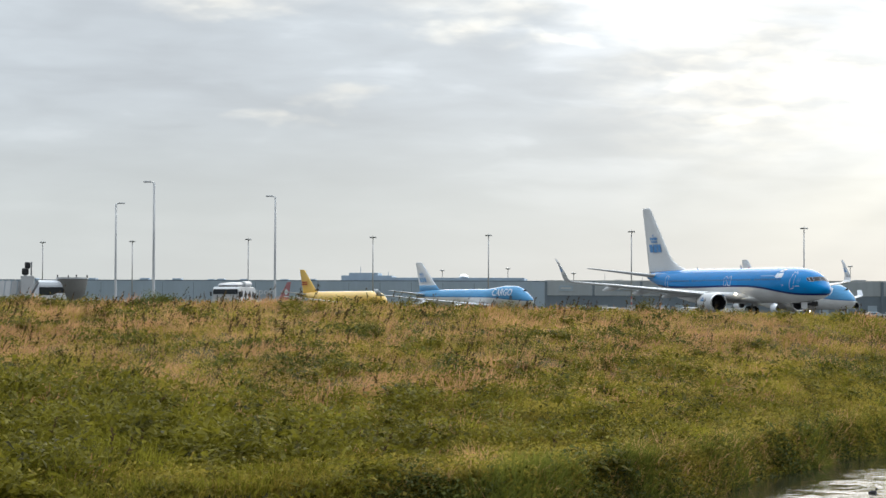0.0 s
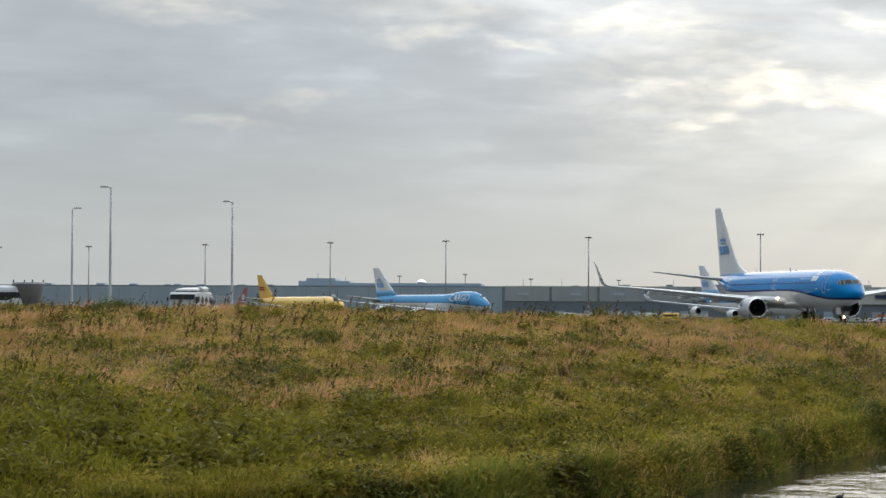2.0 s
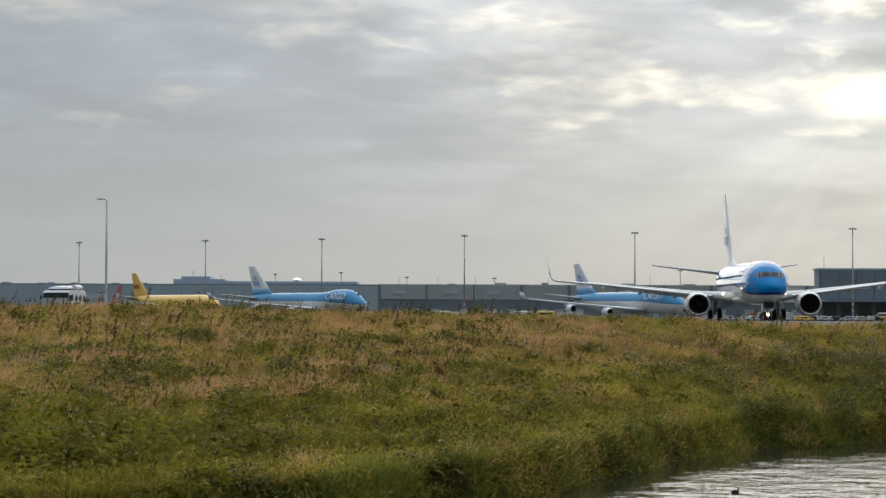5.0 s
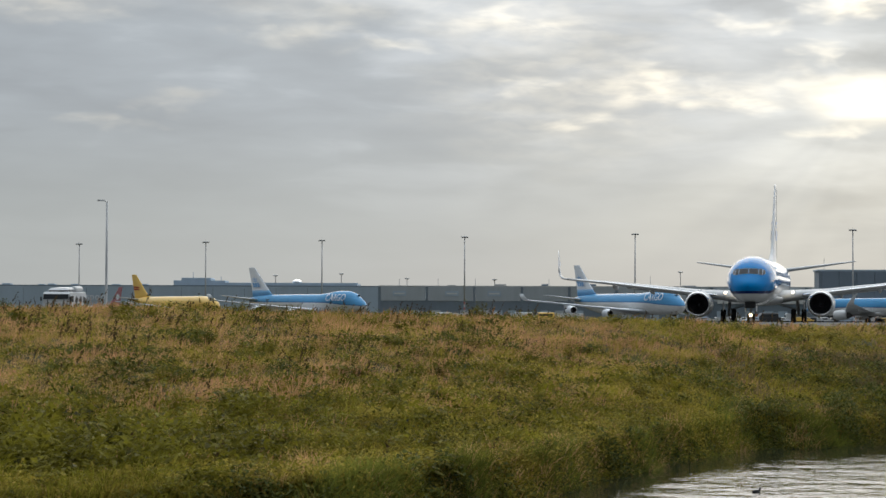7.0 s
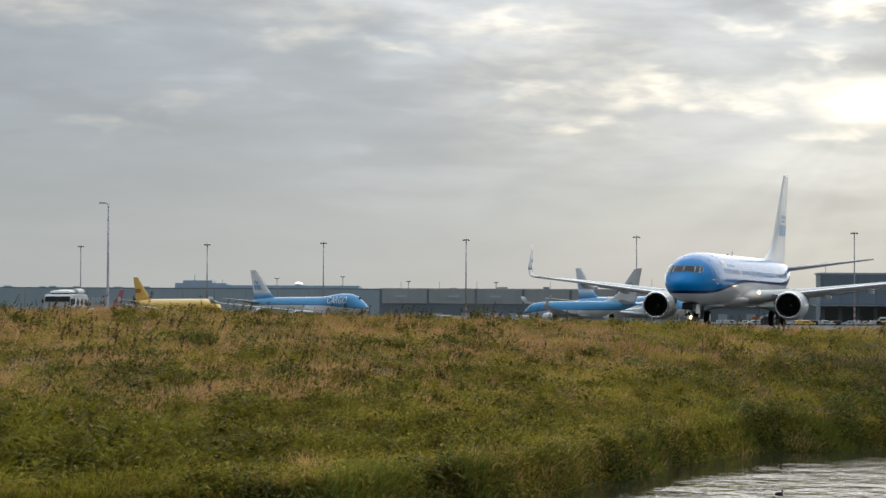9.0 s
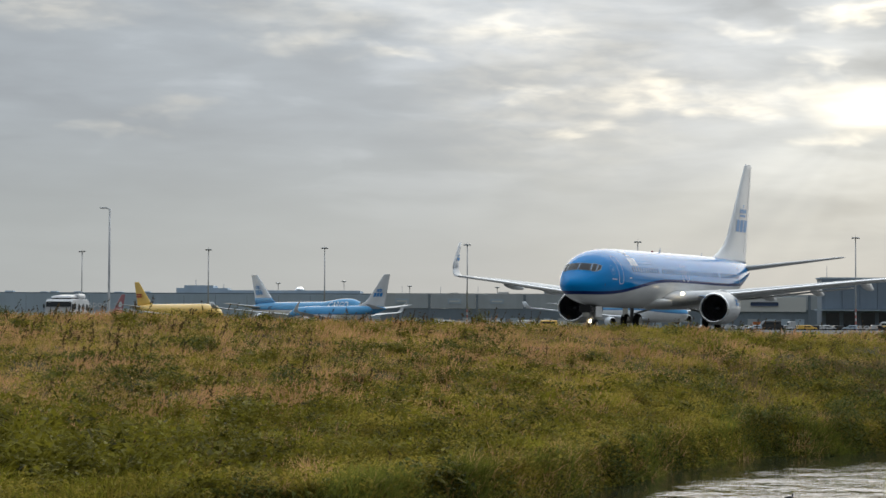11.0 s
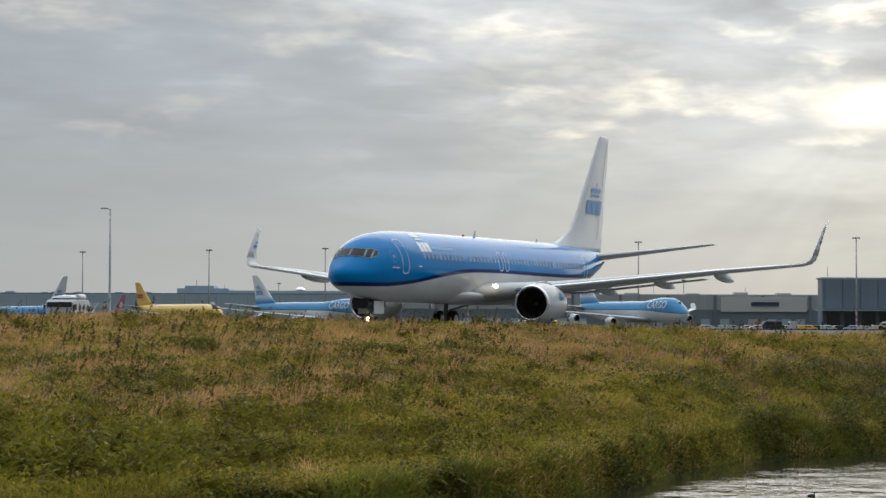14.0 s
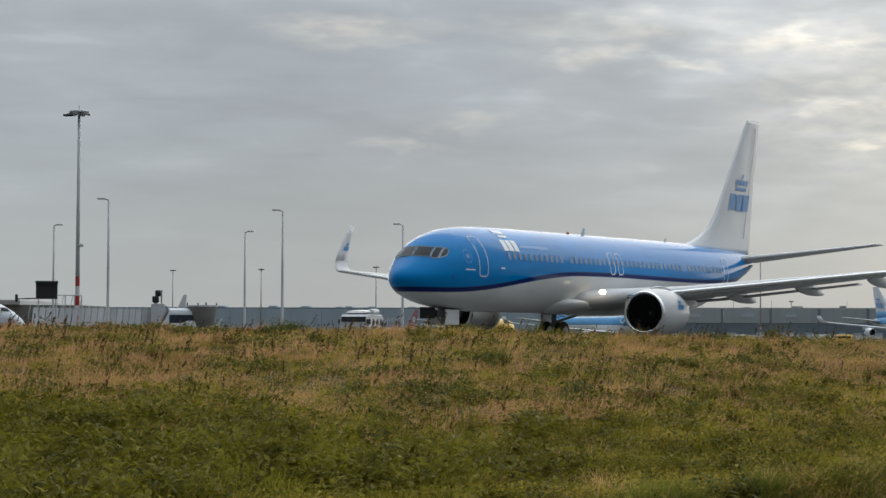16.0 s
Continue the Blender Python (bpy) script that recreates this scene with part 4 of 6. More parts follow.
def widebody(m, label, spec, name="cargo_airliner"):
    """A large freighter seen far off, by its own measures."""
    t = thing(name, m, label, "airliner", spec.get("group", ""))
    L_, w, z0, z1 = spec["length"], spec["half"], spec["low"], spec["top"]
    hump = spec.get("hump", 0.0)
    mid = (z0 + z1) / 2
    hull = Hull([(0, mid - 0.9, mid - 1.2, 0.05), (0.5, mid - 0.1, mid - 1.8, w * 0.3), (1.6, mid + 0.9, z0 + 1.0, w * 0.55), (3.4, mid + 2.0, z0 + 0.45, w * 0.78), (6.0, z1 + hump * 0.55 - 0.4, z0 + 0.1, w * 0.94),
                 (8.5, z1 + hump * 0.85, z0, w), (11.0, z1 + hump, z0, w), (L_ * 0.22, z1 + hump, z0, w), (L_ * 0.30, z1 + hump * 0.35, z0, w), (L_ * 0.36, z1, z0, w), (L_ * 0.68, z1, z0, w), (L_ * 0.82, z1 - 0.05, z0 + 1.4, w * 0.86),
                 (L_ * 0.92, z1 - 0.4, z0 + 3.0, w * 0.5), (L_ * 0.985, z1 - 1.0, z0 + 4.0, w * 0.2), (L_, z1 - 1.5, z0 + 4.2, 0.1)], 0)
    body = part("fuselage", loft([hull.ring(s, 32) for s in hull.s]), M[spec["paint"]], t, smooth=True)
    sp, rx = spec["span"] / 2, -L_ * spec.get("root", 0.30)
    sweep = spec["sweep"]
    for g in (1, -1):
        c0, c1 = spec["chord"], spec["tip"]
        zt = z0 + 0.9
        st = [(w * 0.6, rx, rx - c0, zt, 0.12), (sp * 0.36, rx - sp * 0.36 * sweep, rx - c0 * 0.98 - sp * 0.06, zt + sp * 0.36 * 0.11, 0.11), (sp * 0.97, rx - sp * sweep, rx - sp * sweep - c1, zt + sp * 0.115, 0.10)]
        if spec.get("winglet"):
            x = rx - sp * sweep
            st += [(sp, x - 0.8, x - c1 - 0.2, zt + sp * 0.12 + 0.3, 0.08, 50), (sp + 0.4, x - 2.4, x - c1 - 1.0, zt + sp * 0.12 + 2.0, 0.07, 75)]
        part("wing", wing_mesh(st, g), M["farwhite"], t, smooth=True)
        for f in spec["engines"]:
            y = sp * f
            nacelle(t, rx - y * sweep + spec.get("reach", 3.2), g * y, zt + y * 0.11 - 1.9 * spec["jet"] / 1.2, spec["jet"], False, spec["cowl"])
            x = rx - y * sweep
            part("pylon", loft([[Vector((a, g * (y + q * 0.2), b)) for q, b in ((-1, lo), (1, lo), (1, hi), (-1, hi))] for a, lo, hi in ((x + 1.5, zt + y * 0.11 - 0.9, zt + y * 0.11 - 0.4), (x - 3.0, zt + y * 0.11 - 1.2, zt + y * 0.11 + 0.2))]), M[spec["cowl"]], t)
        hx = -L_ * 0.865
        hs, zs = spec["tailspan"] / 2, z1 - spec.get("tailset", 2.0)
        part("stabiliser", wing_mesh([(0.5, hx, hx - c0 * 0.55, zs, 0.1), (hs, hx - hs * 0.75, hx - hs * 0.75 - c1 * 0.8, zs + hs * 0.14, 0.09)], g), M[spec.get("tailpaint", "wing")], t, smooth=True)
    H = spec["height"]
    fx = -L_ * 0.79
    fin = part("fin", fin_mesh([(z1 - 0.9, fx + 2.0, -L_ * 0.965), (z1 + 0.6, fx - 0.8, -L_ * 0.968), (H - 0.2, -L_ * 0.945, -L_ * 1.0 - 0.2), (H, -L_ * 0.952, -L_ * 1.0 - 0.2)], 0.075), M[spec["fin"]], t, smooth=True)
    if spec.get("mark"):
        for g in (1, -1):
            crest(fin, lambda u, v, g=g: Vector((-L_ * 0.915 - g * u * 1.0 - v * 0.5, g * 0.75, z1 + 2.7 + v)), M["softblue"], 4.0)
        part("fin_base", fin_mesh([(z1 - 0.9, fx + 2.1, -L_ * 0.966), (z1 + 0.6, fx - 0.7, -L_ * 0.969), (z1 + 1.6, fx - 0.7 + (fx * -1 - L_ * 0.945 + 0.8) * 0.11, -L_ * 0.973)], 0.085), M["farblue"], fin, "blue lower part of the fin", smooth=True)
    if spec.get("disc"):
        for g in (1, -1):
            bm = bmesh.new()
            bm.faces.new([bm.verts.new((-L_ * 0.945 + math.cos(a) * 1.1, g * 0.42, z1 + 3.4 + math.sin(a) * 1.1)) for a in [k * math.tau / 20 for k in range(20)]])
            part("airline_mark", bm, M["farwhite"], fin, "white round mark on the red fin")
    if spec.get("bar"):
        for g in (1, -1):
            bm = bmesh.new()
            zc = z1 + (H - z1) * 0.30
            for a in (0.0, 0.75):
                bm.faces.new([bm.verts.new((-L_ * 0.93 + u, g * 0.62, zc + a + v)) for u, v in ((-1.6, 0), (1.8, 0), (1.5, 0.5), (-1.9, 0.5))])
            part("airline_mark", bm, M["red"], fin, "red block mark on the tail")
    if spec.get("word"):
        for g in (1, -1):
            me = text_mesh(spec["word"], spec["wordsize"])
            me.materials.append(M["pale"])
            s, z = spec["wordat"]
            for v in me.vertices:
                v.co = hull.side(s + g * v.co.x, z + v.co.y, g, 0.32 + v.co.z)[0]
            o = tagged(new("lettering", me), "white lettering on the blue side")
            o.parent = body
    for g in (1, -1):
        part("cockpit_window", hull_patch(hull, [(3.0, mid + 1.55 + hump), (4.6, mid + 1.6 + hump), (4.6, mid + 2.1 + hump), (3.6, mid + 2.1 + hump)] if hump else [(2.0, mid + 0.95), (3.4, mid + 1.0), (3.4, mid + 1.5), (2.6, mid + 1.5)], g, 0.03), M["glass"], body)
    for x, y in ((-L_ * 0.11, 0), (-L_ * 0.45, 1.9), (-L_ * 0.45, -1.9), (-L_ * 0.49, 5.3 if spec["half"] > 3 else 4.6), (-L_ * 0.49, -5.3 if spec["half"] > 3 else -4.6)):
        part("gear_leg", tube([(x, y, z0 + 0.6), (x, y, 0.6)], [0.22, 0.18], 8), M["strut"], t)
        part("gear_wheel", revolve([(-0.6, 0.4), (-0.55, 0.62), (0.55, 0.62), (0.6, 0.4)], "y", 14, (x, y, 0.62)), M["tyre"], t)
    return t


def heading(x, y, psi, z=0.0):
    """The pose of an aircraft whose nose points along a compass bearing, y being north."""
    return pose(x, y, z, 0, 0, 90 - psi)
# ---- ground, bank and ditch ----
WATER_Z = -2.0


def shore(x):
    """How far off the water's far edge lies at x."""
    x = np.asarray(x, float)
    k = np.interp(x, [-40, -6, -3, 0, 1.5, 2.5, 4, 5.75, 8.8, 13, 30, 60], [22.7, 23.1, 24.7, 28.4, 31.6, 35.8, 40.2, 43.6, 46.9, 50.5, 61, 78])
    return k + 0.35 * np.sin(x * 1.3) + 0.18 * np.sin(x * 3.1 + 1)


def relief(x, y):
    x, y = np.asarray(x, float), np.asarray(y, float)
    return 0.10 * np.sin(x * 0.55 + 0.4 * y) + 0.07 * np.sin(0.9 * x - 0.5 * y + 2) + 0.05 * np.sin(1.7 * y + 0.6 * x)


def ground_z(x, y):
    x, y = np.asarray(x, float), np.asarray(y, float)
    ys = shore(x)
    crest_z = np.interp(x, [-30, -16, -8, -2, 4, 10, 30], [0.70, 0.74, 0.70, 0.55, 0.40, 0.27, 0.12])
    yc = np.maximum(62.0, ys + 6)
    u = np.clip((y - ys) / (yc - ys), 0, 1)
    edge = np.clip((y - ys) / 0.7, -1.5, 1)
    bank = -1.55 + (crest_z + 1.55) * (u * 0.75 + 0.25 * u * u * (3 - 2 * u)) + relief(x, y) * np.minimum(1, u * 4) * (1 - u * 0.6)
    z = np.where(y < ys, WATER_Z - 0.45 + 0.3 * (edge + 1.0), WATER_Z - 0.15 + (bank - WATER_Z + 0.15) * np.clip(edge, 0, 1))
    # behind the crest the field falls or rises to the level of the airfield
    f = np.clip((y - yc) / 18.0, 0, 1)
    z = np.where(y > yc, crest_z * (1 - f) + relief(x, y) * 0.4 * (1 - f), z)
    # the near bank, on which one stands
    near = np.clip((9.0 - y) / 3.0, 0, 1)
    return np.where(y < 9.0, (WATER_Z - 0.45) * (1 - near) - 1.1 * near, z)


def grid_object(name, xs, ys, zf, mat, label, category):
    xs, ys = np.array(xs), np.array(ys)
    X, Y = np.meshgrid(xs, ys)
    Z = zf(X, Y)
    nx, ny = len(xs), len(ys)
    verts = np.stack([X, Y, Z], -1).reshape(-1, 3)
    idx = np.arange(nx * ny).reshape(ny, nx)
    faces = np.stack([idx[:-1, :-1], idx[:-1, 1:], idx[1:, 1:], idx[1:, :-1]], -1).reshape(-1, 4)
    me = bpy.data.meshes.new(name)
    me.from_pydata(verts.tolist(), [], faces.tolist())
    me.materials.append(mat)
    for p in me.polygons:
        p.use_smooth = True
    return tagged(new(name, me), label, category, kind="structure")


far = [90, 110, 140, 200, 300, 450, 700, 1100, 1800, 2800, 4500]
grid_object("ground", [-v for v in far[::-1]] + [-70, -50] + list(np.arange(-36, -8, 0.6)) + list(np.arange(-8, 14, 0.25)) + list(np.arange(14, 36.1, 0.6)) + [50, 70] + far,
            [-4500, -2000, -700, -200, -60, -20] + list(np.arange(-4, 14, 1.0)) + list(np.arange(14, 22, 0.6)) + list(np.arange(22, 54, 0.25)) + list(np.arange(54, 84, 0.6)) + [90, 100, 120, 160, 240, 400, 700, 1200, 2200, 4500],
            ground_z, M["soil"], "rough grassy airfield ground with a ditch bank", "ground")
pond = grid_object("water", np.linspace(-40, 60, 201), np.linspace(4, 84, 161), lambda x, y: WATER_Z + 0 * x, M["water"], "dark rippled water of the ditch", "water")
# the water lies calmer in the lee of the bank
lee = pond.data.attributes.new("ripple", "FLOAT", "POINT")
for v, a in zip(pond.data.vertices, lee.data):
    f = min(max((float(shore(v.co.x)) - v.co.y - 0.6) / 6.5, 0.0), 1.0)
    a.value = 0.05 + 1.2 * f * f * (3 - 2 * f)
# the taxiway lies on a low bed, the apron beyond it level with the field
section = [(79, -0.3), (79, -0.02), (85, 0.33), (300, 0.33), (400, 0.03), (760, 0.03), (760, -0.3)]
ob = new("taxiway", link_mesh("taxiway", loft([[Vector((x, y, z)) for y, z in section] for x in (-420, 420)]), M["tarmac"]))
tagged(ob, "pale concrete taxiway and apron", "taxiway", kind="structure")


# ---- buildings ----
def spot(az, dist, z=0.0):
    return Vector((math.sin(radians(az)) * dist, math.cos(radians(az)) * dist, z))


def between(name, a, b, lo, hi, depth, mat, parent):
    """A slab of building from bearing to bearing, facing the camera's side, in its parent's space."""
    return part(name, box((a, 0, lo), (b, depth, hi), bevel=0.04), mat, parent)


# long grey terminal on the horizon
D = 1010.0
t = thing("terminal", pose(0, D, 0), "long low terminal on the horizon in haze-blued grey", "building")
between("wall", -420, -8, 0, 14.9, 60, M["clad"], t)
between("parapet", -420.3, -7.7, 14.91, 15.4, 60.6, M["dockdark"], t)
for x in (-197, -181, -166, -148, -176.5, -136, -60, -96, -212, -236, -262):
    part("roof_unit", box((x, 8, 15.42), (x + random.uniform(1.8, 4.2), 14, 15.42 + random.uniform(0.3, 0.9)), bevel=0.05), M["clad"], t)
for x in np.arange(-410, -40, 14.0):
    part("wall_joint", box((x, -0.06, 0.4), (x + 0.18, -0.003, 14.3)), M["hangar"], t)
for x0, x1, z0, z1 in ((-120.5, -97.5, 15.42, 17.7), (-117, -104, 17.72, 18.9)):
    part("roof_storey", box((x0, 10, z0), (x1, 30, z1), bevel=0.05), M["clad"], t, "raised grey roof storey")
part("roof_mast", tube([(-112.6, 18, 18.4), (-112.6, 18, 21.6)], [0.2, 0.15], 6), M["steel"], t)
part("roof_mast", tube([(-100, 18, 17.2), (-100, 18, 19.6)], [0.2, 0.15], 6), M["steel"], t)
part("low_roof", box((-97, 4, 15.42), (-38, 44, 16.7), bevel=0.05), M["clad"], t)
# added mirror dome: stands for a white sun glint on the roof
for x in (-67,):
    part("glint_dome", revolve([(16.71, 2.2), (17.2, 2.15), (17.8, 1.7), (18.2, 1.0), (18.35, 0.1)], "z", 18, (x + 2, 6, 0)), M["glint_metal"], t, "mirror-metal dome added for a glint on the roof", smooth=True)
# its sign
me = text_mesh("ssport", 4.3)
me.materials.append(M["pale"])
o = tagged(new("sign_lettering", me), "white sign lettering")
o.parent = t
o.matrix_basis = pose(-154.3, -0.12, 10.2, 90, 0, 0)
# cargo shed with pale panels over dark docks
D = 905.0
t = thing("cargo_shed", pose(0, D, 0), "long cargo shed with pale grey panels over dark loading docks", "building")
xa, xb = -25.2, 149.0
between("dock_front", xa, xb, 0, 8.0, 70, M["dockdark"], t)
between("roof_slab", xa - 0.4, xb, 13.65, 14.05, 70, M["roof"], t)
pitch = 18.85
x = xa
k = 0
while x < xb - 1:
    e = min(x + pitch, xb)
    part("wall_panel", box((x + 0.55, -0.2, 8.02), (e - 0.55, 1.0, 13.63), bevel=0.03), M["panel"], t, "pale ribbed wall panel")
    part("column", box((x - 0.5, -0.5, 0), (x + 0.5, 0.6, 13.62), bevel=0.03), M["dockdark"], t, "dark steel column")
    if k in (0, 1, 2, 4):
        c = (x + e) / 2 - 1.5 + 2.0 * (k % 2)
        plate = part("sign_plate", box((c - 2.7, -0.36, 9.9), (c + 2.7, -0.22, 11.9), bevel=0.03), M["clad"], t, "grey sign plate")
        part("sign_bar", box((c - 2.1, -0.42, 10.6), (c + 2.1, -0.37, 11.2)), M["sign"], plate, "pale bar of lettering")
    for q in range(3):
        a = x + 2.0 + q * 5.6
        if a + 3.6 < e and random.random() < 0.8:
            part("dock_door", box((a, -0.12, 0.3), (a + 3.6, -0.004, 4.3), bevel=0.02), M["clad"] if random.random() < 0.7 else M["panel"], t)
    x = e
    k += 1
for x in (2, 21, 40, 56, 72, 97, 116, 133):
    part("roof_unit", box((x, 12, 14.06), (x + random.uniform(2.0, 6.0), 20, 14.06 + random.uniform(0.3, 1.1)), bevel=0.04), M["roof"] if random.random() < 0.6 else M["dockdark"], t)
part("white_wall", box((109.0, -0.6, 7.2), (143.0, -0.22, 13.0), bevel=0.03), M["sign"], t, "white wall panel")
part("wall_mark", box((121.0, -0.72, 9.5), (132.0, -0.61, 11.0), bevel=0.4), M["navy"], t, "navy lettering bar on the white wall")
part("roof_aerial", tube([(83.3, 10, 14.0), (83.3, 10, 18.2)], [0.12, 0.08], 6), M["steel"], t)
for x in (-18, -2, 13.5, 44, 124):
    part("roof_lamp", tube([(x, 40, 14.0), (x, 40, 17.5)], [0.12, 0.1], 6), M["steel"], t)

# dark hangar
D = 800.0
t = thing("hangar", pose(0, D, 0), "dark grey hangar with tall sliding doors", "building")
hx = 132.0
between("wall", hx, 420, 0, 18.0, 10, M["hangar"], t)
between("roof_edge", hx - 0.4, 420.4, 18.02, 18.6, 10.6, M["clad"], t)
between("canopy", hx - 2.5, 300, 6.9, 7.3, -5.0, M["clad"], t)
for x in np.arange(hx + 1, 300, 6.2):
    part("door_leaf", box((x, -0.3, 7.6), (x + 5.9, -0.01, 17.6), bevel=0.03), M["hangar"], t, "dark ribbed door leaf")
    part("window", box((x + 0.5, -0.2, 1.2), (x + 5.2, -0.005, 6.2), bevel=0.02), M["pane"], t)
part("roof_mast", tube([(hx + 2.5, 4, 18.6), (hx + 2.5, 4, 22.6)], [0.12, 0.08], 6), M["steel"], t)

# a far row of roofs past the left end
t = thing("far_terminal", pose(-330, 900, 0), "pale far terminal roof", "building")
part("wall", box((-60, 0, 0), (64, 50, 14.6), bevel=0.05), M["conc"], t)
part("roof", box((-62, -2, 14.61), (40, 52, 16.8), bevel=0.3), M["roof"], t)


# ---- masts and lamps ----
def flood_mast(x, y, h, label):
    t = thing("floodlight_mast", pose(x, y, 0), label, "light mast", "floodlight masts on the apron")
    b = h * 0.0075
    n = 7
    near = y < 300
    seg = h * (0.0415 if near else 0.033)
    # beyond the near mast, haze is put into the band colours
    red, pale = (M["red"], M["white"]) if near else (M["hazed_red"], M["steel"])
    for i in range(n):
        part("painted_band", tube([(0, 0, i * seg), (0, 0, (i + 1) * seg)], [b * 1.27, b * 1.26], 14), pale if i % 2 else red, t, "pale painted band" if i % 2 else "red painted band")
    part("pole", tube([(0, 0, n * seg), (0, 0, h * 0.6), (0, 0, h)], [b * 1.25, b, b * 0.75], 14), M["steel"], t, smooth=True)
    part("ring", revolve([(h - 0.16, h * 0.012), (h - 0.16, h * 0.040), (h - 0.02, h * 0.043), (h + 0.06, h * 0.036), (h + 0.08, h * 0.012)], "z", 28), M["steel"], t, "flat grey lamp ring", smooth=True)
    for i in range(6):
        a = i * math.tau / 6 + 0.4
        c = Vector((math.cos(a), math.sin(a), 0)) * h * 0.033
        lamp_ = part("floodlight", box((-0.36, -0.26, -0.14), (0.36, 0.26, 0.06), bevel=0.05), M["lens"], t, "grey floodlight housing")
        lamp_.matrix_basis = Matrix.Translation(c + Vector((0, 0, h - 0.24))) @ pose(0, 0, 0, 0, 10, math.degrees(a))
        part("lens", box((-0.3, -0.2, -0.17), (0.3, 0.2, -0.145)), M["lens"], lamp_)
    if near:
        part("bracket", tube([(-h * 0.038, 0, h - 0.1), (-h * 0.052, 0, h - 0.25)], [0.06, 0.05], 8), M["steel"], t)
        part("outer_floodlight", box((-h * 0.068, -0.35, h - 0.52), (-h * 0.028, 0.35, h - 0.30), bevel=0.07), M["black"], t, "large dark floodlight hung beside the ring")
    part("spike", tube([(0, 0, h), (0, 0, h + h * 0.03)], [0.05, 0.02], 6), M["steel"], t)
    if near:
        part("small_floodlight", box((0.12, -0.25, h * 0.418), (0.62, 0.25, h * 0.430), bevel=0.08), M["steel"], t)
        part("box_lamp", box((-0.9, -0.3, h * 0.10), (-0.2, 0.2, h * 0.112), bevel=0.03), M["steel"], t)
    return t


for az, el in ((-14.15, 1.75), (-11.95, 1.79), (-9.07, 1.86), (-5.945, 1.93), (-3.04, 1.99), (0.544, 2.09), (4.82, 2.17), (10.2, 2.265)):
    h = 30.0
    d = (h - 0.5) / math.tan(radians(el))
    p = spot(az, d)
    flood_mast(p.x, p.y, h, "tall floodlight mast with red and white base")
p = spot(-16.5, 24.6 / math.tan(radians(5.69)))
flood_mast(p.x, p.y, 25.0, "tall floodlight mast with red and white base near the road")


def street_lamp(az, el, side):
    h = 12.0
    p = spot(az, (h - 0.5) / math.tan(radians(el)))
    t = thing("street_lamp", pose(p.x, p.y, 0), "slim galvanised street lamp with one short arm", "street lamp", "street lamps along the service road")
    part("pole", tube([(0, 0, 0), (0, 0, 0.9), (0, 0, 1.0), (0, 0, 6), (0, 0, h)], [0.17, 0.17, 0.13, 0.115, 0.085], 12), M["steel"], t, smooth=True)
    part("arm", tube([(0, 0, h - 0.04), (side * 0.35, 0, h + 0.06)], [0.06, 0.05], 8), M["steel"], t)
    part("lantern", box((min(side * 0.25, side * 0.95), -0.16, h), (max(side * 0.25, side * 0.95), 0.16, h + 0.14), bevel=0.04), M["steel"], t, "flat grey lantern")
    return t


for az, el, side in ((-17.09, 2.83, 1), (-15.75, 3.49, -1), (-12.36, 2.71, 1), (-11.42, 3.25, -1), (-8.40, 2.92, -1)):
    street_lamp(az, el, side)

# small far lamps beyond the roofs
for az, el in ((-2.55, 1.13), (-0.9, 1.02), (1.3, 1.0), (5.95, 1.2), (-4.2, 1.08)):
    p = spot(az, 1240)
    h = 1240 * math.tan(radians(el)) + 0.5
    t = thing("far_lamp_mast", pose(p.x, p.y, 0), "thin distant lamp mast", "light mast", "distant masts")
    part("pole", tube([(0, 0, 0), (0, 0, h)], [0.3, 0.18], 8), M["steel"], t)
    part("head", revolve([(h - 0.2, 0.2), (h, 1.3), (h + 0.5, 1.3), (h + 0.7, 0.2)], "z", 12), M["steel"], t)

